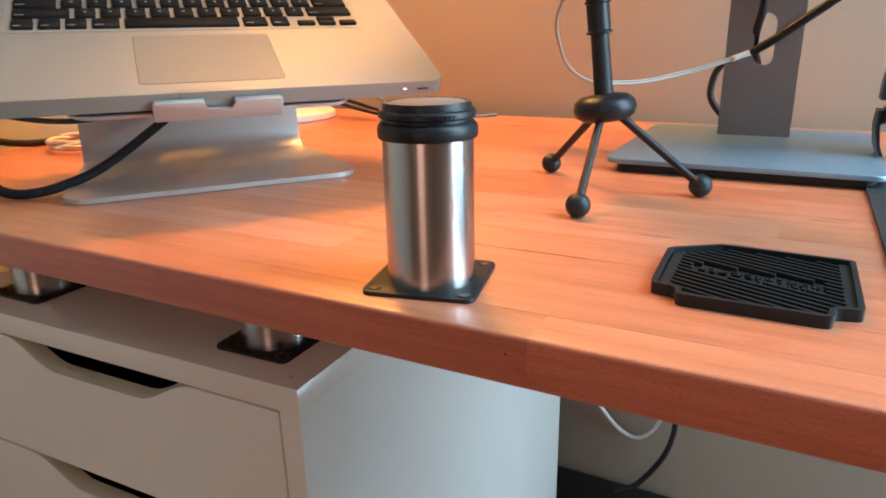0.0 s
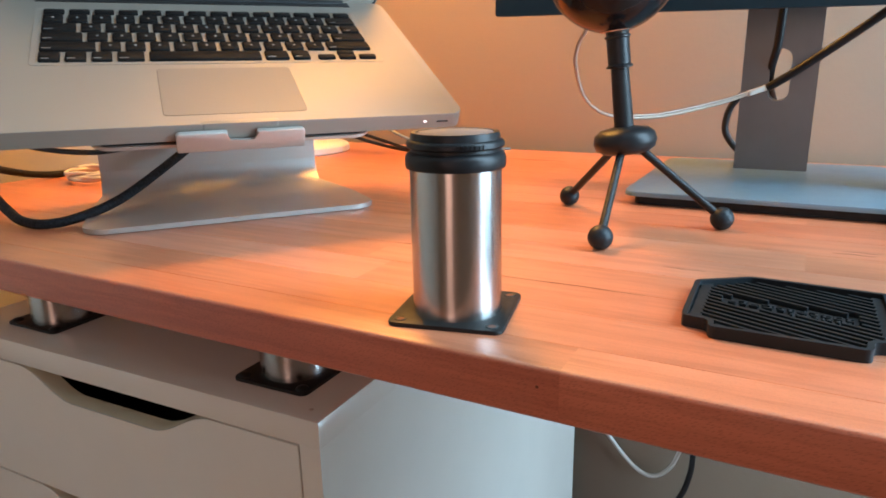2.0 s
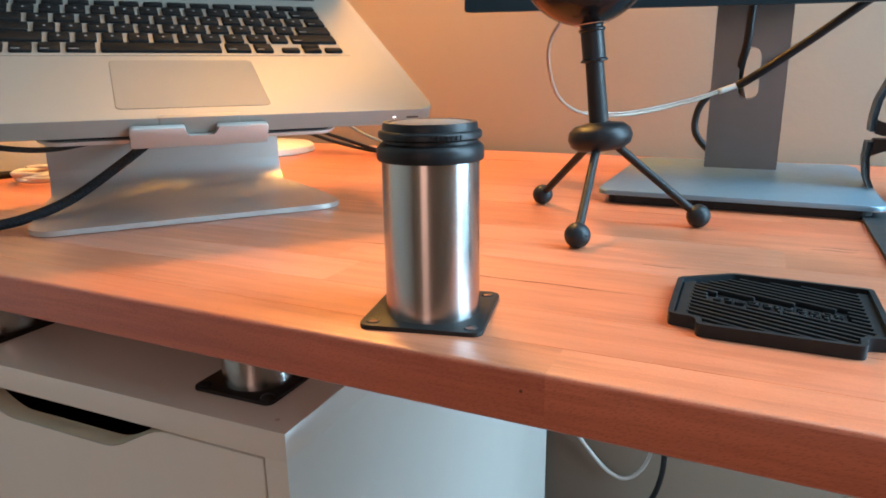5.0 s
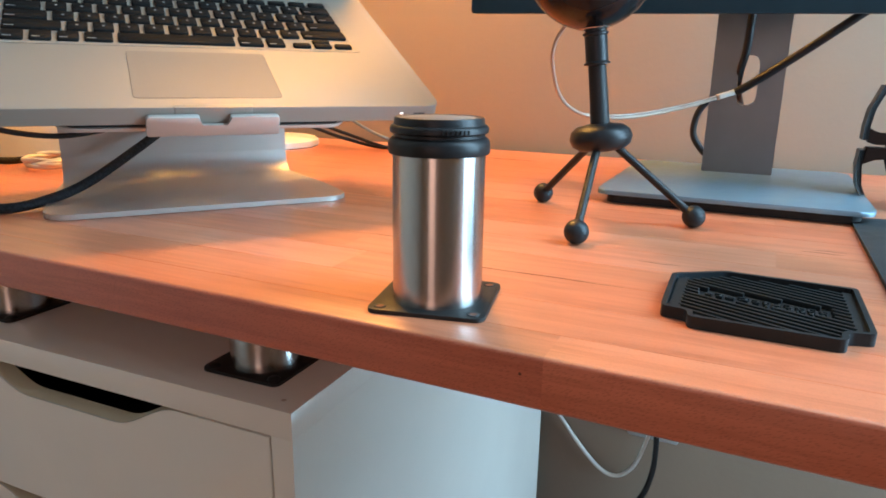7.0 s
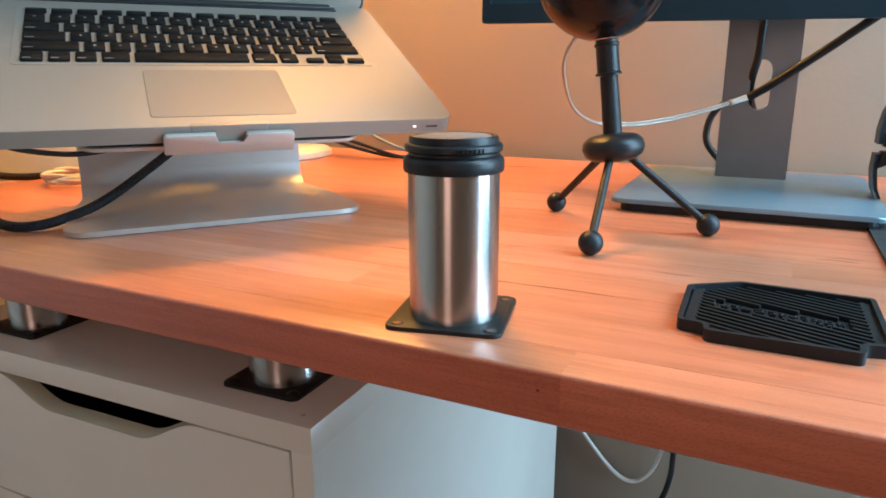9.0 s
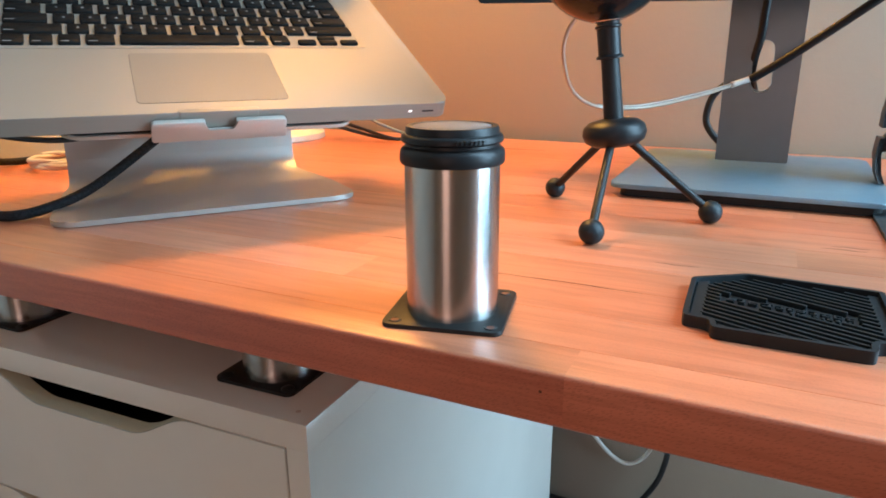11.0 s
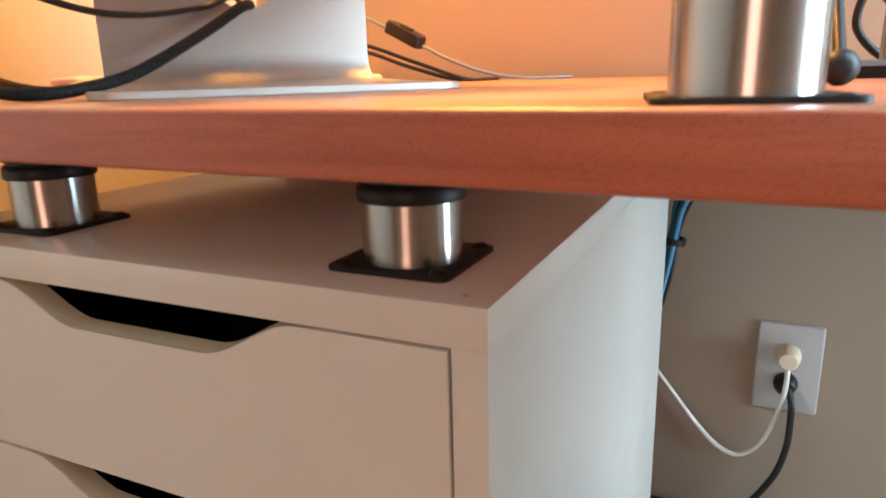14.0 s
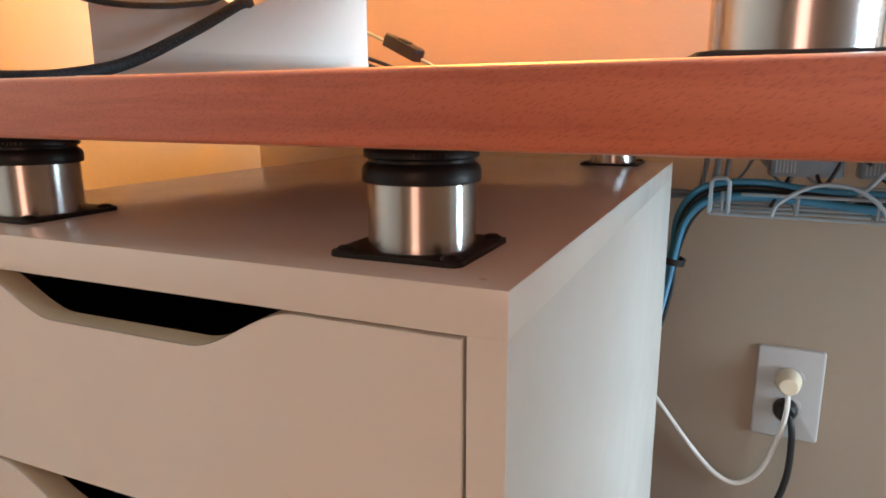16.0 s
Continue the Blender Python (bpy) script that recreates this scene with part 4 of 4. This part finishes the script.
# ---- desk lamp behind the laptop ----
LAMP_H = LAMP_Z - TOP + 0.170
lamp = thing("desk_lamp", pose(LAMP_X, LAMP_Y, TOP), "white desk lamp with round foot behind the laptop", "lamp")
part("foot", lathe([(0, 0.0), (0.082, 0.0), (0.084, 0.002), (0.083, 0.009), (0.079, 0.012), (0.012, 0.016), (0, 0.016)], 56), WHITE_PLASTIC, lamp, "round white foot")
part("pole", lathe([(0, 0.012), (0.0065, 0.012), (0.0065, LAMP_H), (0, LAMP_H)], 20), WHITE_PLASTIC, lamp)
part("arm", tube([(0, 0, LAMP_H - 0.007), (BULB_DX * 0.5, BULB_DY * 0.5, LAMP_H + 0.003), (BULB_DX, BULB_DY, LAMP_H + 0.005)], 0.0055, 12), WHITE_PLASTIC, lamp)
part("shade", lathe([(0.012, 0.972), (0.090, 0.960), (0.160, 0.682), (0.162, 0.680), (0.1615, 0.685), (0.093, 0.963), (0.014, 0.976)], 48), WHITE_PLASTIC, lamp, "white cone shade", m=pose(BULB_DX, BULB_DY, LAMP_H - 0.960))

# ---- cables on the desk ----
S = STAND


def cable(name, pts, r, material, label, sides=12, steps=8):
    return solid(name, tube(pts, r, sides, steps), material, label, "cable", smooth=180)


hole = S @ Vector((-0.004, end_y, hole_z - hole_r + 0.0042))
cable("power_cable", [S @ Vector((0.0, end_y + 0.10, 0.006)), S @ Vector((0.0, end_y + 0.05, 0.040)), S @ Vector((0.004, end_y + 0.012, 0.066)), (-0.3060, 0.2450, 0.8565), (-0.3050, 0.1980, 0.8340), (-0.3050, 0.1350, 0.8065), (-0.3075, 0.0930, 0.7968), (-0.3180, 0.0700, 0.7944), (-0.3400, 0.0640, 0.7956), (-0.3640, 0.0670, 0.8010), (-0.4000, 0.0740, 0.8140), (-0.4700, 0.0950, 0.8350), (-0.5400, 0.1500, 0.8180), (-0.5800, 0.2400, 0.7950), (-0.5850, 0.3600, 0.7945)], 0.0042, BRAID, "black braided cable from the stand's hole across the desk")
cable("thin_cable", [S @ Vector((0.01, end_y + 0.06, 0.040)), S @ Vector((-0.006, end_y + 0.008, 0.0745)), (-0.3290, 0.2300, 0.8570), (-0.3300, 0.1860, 0.8490), (-0.3300, 0.1340, 0.8460), (-0.3300, 0.0870, 0.8540), (-0.3300, 0.0580, 0.8660), (-0.3310, 0.0420, 0.8850), (-0.3330, 0.0400, 0.9020)], 0.0024, BLACK_PLASTIC, "thin black cable hanging under the laptop")
switch = thing("cord_switch", pose(-0.348, 0.585, TOP), "black inline switch on a white lamp cord", "switch")
sw_m = pose(0.0, 0.0, 0.060, 0, 24, -12)
part("switch_body", moved(prism(rounded_rect(0.060, 0.020, 0.006, 5), -0.0075, 0.0075, 0.003), Matrix.Identity(4)), BLACK_PLASTIC, switch, m=sw_m)
part("rocker", box(-0.009, 0.009, -0.005, 0.005, 0.007, 0.0095, 0.001), RUBBER, switch, m=sw_m)
part("cord", tube([(-0.028, 0.006, 0.068), (-0.060, 0.010, 0.082), (-0.095, 0.0, 0.098), (-0.125, -0.02, 0.10)], 0.0022, 10), GREY_CABLE, switch, "pale grey cord")
part("cord", tube([(0.028, -0.006, 0.044), (0.065, -0.002, 0.026), (0.110, 0.020, 0.0085), (0.150, 0.060, 0.0024), (0.190, 0.10, 0.0024)], 0.0022, 10), GREY_CABLE, switch, "pale grey cord")
for dz, dx in ((0.0, 0.0), (0.008, 0.012)):
    cable("loose_cable", [(-0.41, 0.50, 0.840 + dz), (-0.37, 0.54, 0.826 + dz), (-0.33, 0.57, 0.808 + dz), (-0.285 + dx, 0.61, 0.7925), (-0.25, 0.66, 0.7925)], 0.0025, BLACK_PLASTIC, "thin black cord behind the stand", 10)

coil = []
for k in range(64):
    a = 2 * math.pi * k / 14
    coil.append((-0.508 + (0.034 + 0.004 * math.sin(k)) * math.cos(a), 0.250 + (0.028 + 0.003 * math.cos(k * 1.7)) * math.sin(a), TOP + 0.0030 + k * 0.00017 + 0.0015 * math.sin(k * 2.1) ** 2))
solid("coiled_cable", tube(coil, 0.0023, 10, 4), WHITE_PLASTIC, "loosely coiled white cable lying on the desk", "cable", smooth=180)

# microphone lead, its knot at the column, and the monitor leads
cable("mic_lead", [(0.0705, 0.3030, 0.9470), (0.0585, 0.3080, 0.9310), (0.0530, 0.3200, 0.9120), (0.0510, 0.3600, 0.8830), (0.0640, 0.4000, 0.8660), (0.1000, 0.4300, 0.8630), (0.1470, 0.4700, 0.8725), (0.1800, 0.4970, 0.8835), (0.1945, 0.5060, 0.8890)], 0.0016, CLEAR_CABLE, "clear pale microphone lead", 10)
cable("mic_lead", [(0.0600, 0.3990, 0.8665), (0.1000, 0.4300, 0.8655), (0.1470, 0.4690, 0.8750), (0.1800, 0.4960, 0.8855), (0.1945, 0.5050, 0.8900)], 0.0012, CLEAR_CABLE, "clear pale microphone lead", 10)
cable("lead_plug", [(0.176, 0.4930, 0.8828), (0.1950, 0.5060, 0.8895), (0.199, 0.507, 0.8912)], 0.0030, WHITE_PLASTIC, "pale shrink sleeve on the lead", 12)
cable("monitor_cable", [(0.1930, 0.5040, 0.8882), (0.2150, 0.4960, 0.9030), (0.2500, 0.4900, 0.9290), (0.2900, 0.4900, 0.9600), (0.3300, 0.5000, 0.9900)], 0.0042, BLACK_PLASTIC, "thick black cable running up behind the monitor")
cable("monitor_cable", [(0.2010, 0.5200, 1.0000), (0.1985, 0.5200, 0.9600), (0.1970, 0.5250, 0.9300), (0.1930, 0.5330, 0.9080), (0.1920, 0.5500, 0.8900), (0.1960, 0.5800, 0.8700)], 0.0040, BLACK_PLASTIC, "black cable passing through the column's slot")
cable("monitor_cable", [(0.1800, 0.6000, 0.8900), (0.1560, 0.6000, 0.8700), (0.1480, 0.6000, 0.8500), (0.1500, 0.6000, 0.8300), (0.1700, 0.6050, 0.8080), (0.2000, 0.6200, 0.7950)], 0.0040, BLACK_PLASTIC, "black cable looping behind the column")

# ---- wall outlet with two plugs ----
outlet = thing("wall_outlet", pose(0.1275, YB, 0.4215), "white wall outlet plate, greyed for under-desk shade, with two plugs", "outlet")
part("cover_plate", moved(prism(rounded_rect(0.0760, 0.1200, 0.004, 4), 0.0, 0.0060, 0.0025, 3), pose(0, 0, 0, 90)), SHADED_PLASTIC, outlet)
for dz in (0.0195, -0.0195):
    part("socket", moved(prism(rounded_rect(0.0345, 0.0290, 0.012, 6), 0.0058, 0.0078, 0.0006), pose(0, 0, dz, 90)), SHADED_PLASTIC, outlet, "raised socket face")
part("plate_screw", moved(lathe([(0, 0.0068), (0.0028, 0.0066), (0.0032, 0.006)], 14), pose(0, 0, 0, 90)), SHADED_PLASTIC, outlet)
plug = thing("white_plug", pose(0.1265, YB - 0.0080, 0.4415), "cream plug and white cord in the upper socket", "plug")
part("plug_body", moved(join(lathe([(0, 0.026), (0.0100, 0.026), (0.0125, 0.022), (0.0150, 0.006), (0.0150, 0.0), (0, 0)], 28), box(-0.0060, 0.0060, -0.013, 0.004, 0.006, 0.020, 0.003)), pose(0, 0, 0, 90)), CREAM_PLASTIC, plug)
part("cord", tube([(0.0, -0.016, -0.010), (0.0008, -0.020, -0.026), (-0.0010, -0.018, -0.050), (-0.0065, -0.012, -0.080), (-0.0210, -0.008, -0.1260), (-0.0450, -0.008, -0.1500), (-0.0730, -0.008, -0.1440), (-0.1080, -0.008, -0.1100), (-0.1500, -0.008, -0.0580), (-0.1900, -0.008, -0.0100)], 0.0032, 12), WHITE_PLASTIC, plug, "white cord hanging in a loop")
plug2 = thing("black_plug", pose(0.1265, YB - 0.0080, 0.4025), "black plug and black cord in the lower socket", "plug")
part("plug_body", moved(lathe([(0, 0.016), (0.0090, 0.016), (0.0125, 0.013), (0.0145, 0.004), (0.0145, 0.0), (0, 0)], 28), pose(0, 0, 0, 90)), BLACK_PLASTIC, plug2)
part("cord", tube([(0.002, -0.012, 0.0), (0.0080, -0.018, -0.016), (0.0100, -0.020, -0.045), (0.0080, -0.022, -0.085), (-0.0050, -0.024, -0.130), (-0.0400, -0.030, -0.185), (-0.0700, -0.04, -0.2000)], 0.0042, 12), BLACK_PLASTIC, plug2, "black cord")
box_thing = thing("floor_box", pose(0.03, 0.56, 0), "dark box standing on the floor against the wall", "box")
part("casing", box(-0.12, 0.12, -0.15, 0.145, 0.008, 0.196, 0.006), BLACK_PLASTIC, box_thing)
part("front_grille", box(-0.105, 0.105, -0.1525, -0.1495, 0.03, 0.175, 0.001), RUBBER, box_thing)
for fx in (-0.1, 0.1):
    for fy in (-0.13, 0.125):
        part("foot", moved(lathe([(0, 0), (0.01, 0), (0.011, 0.0082), (0, 0.0082)], 16), pose(fx, fy, 0)), RUBBER, box_thing)

# ---- wire cable tray under the desk ----
TX0, TX1, TY0, TY1, TZ = 0.026, 0.62, 0.585, 0.690, 0.6640
rack = thing("cable_tray", pose(0, 0, 0), "pale coated wire cable tray fixed under the desk", "cable tray")


def wire(pts, r=0.0021, steps=0):
    part("wire", tube(pts, r, 8, steps), GREY_WIRE, rack, smooth=180)


for y in (TY0, TY0 + 0.035, TY0 + 0.07, TY1):
    wire([(TX0, y, TZ), (TX1, y, TZ)])
for y in (TY0, TY1):
    wire([(TX0 + 0.03, y, TZ + 0.022), (TX1, y, TZ + 0.022)], 0.0018)
for k in range(9):
    x = TX0 + 0.012 + k * 0.0715
    wire([(x, TY0, TZ + 0.024), (x, TY0, TZ - 0.001), (x, TY1, TZ - 0.001), (x, TY1, TZ + 0.024)], 0.0018)
for x in (TX0, TX0 + 0.30):
    wire([(x, TY0, TZ), (x, TY0, TZ + 0.034), (x + 0.004, TY0, TZ + 0.038), (x + 0.014, TY0, TZ + 0.038), (x + 0.018, TY0, TZ + 0.034), (x + 0.018, TY0, TZ)], 0.0022)
    wire([(x, TY1, TZ), (x, TY1, UNDER - 0.0005)], 0.0022)
for x in (TX0 + 0.060, TX0 + 0.225, TX0 + 0.39):
    wire([(x, TY0 - 0.002, TZ), (x + 0.006, TY0 - 0.002, TZ + 0.014), (x + 0.028, TY0 - 0.002, TZ + 0.030), (x + 0.052, TY0 - 0.002, TZ + 0.036), (x + 0.078, TY0 - 0.002, TZ + 0.030), (x + 0.098, TY0 - 0.002, TZ + 0.014), (x + 0.104, TY0 - 0.002, TZ)], 0.0021, 6)
bundle_rng = random.Random(8)
for k in range(11):
    oy, oz, ox = bundle_rng.uniform(-0.022, 0.022), bundle_rng.uniform(-0.006, 0.012), bundle_rng.uniform(-0.008, 0.008)
    mat, r, lab = ((BLUE_CABLE, 0.0040, "blue network cable in the tray"), (BLACK_PLASTIC, 0.0030, "black cable in the tray"), (GREY_CABLE, 0.0026, "grey cable in the tray"))[(0, 1, 0, 2, 1, 0, 2, 1, 1, 0, 2)[k]]
    oy = -abs(oy) - 0.004 if mat is BLUE_CABLE else oy
    pts = [(-0.060 + ox, 0.655 + oy, 0.42), (-0.034 + ox, 0.655 + oy, 0.50), (-0.022 + ox, 0.655 + oy * 0.6, 0.555), (-0.014 + ox * 0.5, 0.652 + oy * 0.4, 0.602), (-0.004 + ox, 0.650 + oy * 0.8, 0.648 + oz * 0.5), (0.022 + ox, 0.645 + oy, 0.676 + oz), (0.07, 0.640 + oy, 0.684 + oz), (0.13, 0.640 + oy * 1.3, 0.680 + oz * 0.8), (0.20, 0.635 + oy * 1.5, 0.677 + oz), (0.34, 0.635 + oy * 1.5, 0.679 + oz * 0.8), (0.55, 0.635 + oy, 0.678 + oz)]
    cable("tray_cable", pts, r, mat, lab, 8, 5)
solid("cable_tie", moved(lathe([(0.0125, -0.004), (0.0155, -0.004), (0.0155, 0.004), (0.0125, 0.004), (0.0125, -0.004)], 20), pose(-0.0155, 0.652, 0.594, 0, 12, 0)), BLACK_PLASTIC, "black strap round the cable bundle", "cable tie")
for k, (x0, z0) in enumerate(((0.018, 0.690), (0.030, 0.692), (0.042, 0.694))):
    cable("loose_loop", [(-0.03, 0.68, 0.668 + 0.004 * k), (x0 - 0.014, 0.675, 0.674), (x0 - 0.006, 0.672, 0.700), (x0 - 0.002, 0.67, 0.730), (x0 + 0.012, 0.665, 0.752), (x0 + 0.028, 0.66, 0.742), (x0 + 0.060, 0.655, 0.718), (x0 + 0.1, 0.65, 0.705)], 0.0030, GREY_CABLE, "grey cable looped up over the tray", 8, 6)
for k, x in enumerate((0.085, 0.170, 0.245)):
    brick = thing("power_adapter", pose(x + 0.03, 0.640, 0.7035, 0, 0, 4 - 5 * k), "pale grey power adapter resting in the cable tray", "adapter", "adapters in the tray")
    part("casing", prism(rounded_rect(0.070, 0.045, 0.006, 4), 0.0, 0.026, 0.003), GREY_CABLE, brick)
    for j in range(6):
        part("rib", box(-0.03 + j * 0.0035, -0.0285 + j * 0.0035, -0.0235, -0.0222, 0.004, 0.022), GREY_WIRE, brick, smooth=0)

# thin leads straying through the tray
stray = random.Random(21)
for k in range(9):
    x0 = 0.03 + 0.055 * k
    pts = [(x0, 0.60 + stray.uniform(0, 0.06), 0.672)]
    for j in range(1, 6):
        pts.append((x0 + j * 0.022 + stray.uniform(-0.01, 0.01), 0.598 + stray.uniform(0, 0.075), 0.680 + stray.uniform(0, 0.050)))
    pts.append((x0 + 0.15, 0.60 + stray.uniform(0, 0.06), 0.672))
    cable("tray_cable", pts, (0.0017, 0.0022, 0.0026)[k % 3], (GREY_CABLE, BLACK_PLASTIC, GREY_WIRE)[k % 3], ("grey lead straying through the tray", "black lead straying through the tray", "pale lead straying through the tray")[k % 3], 8, 5)
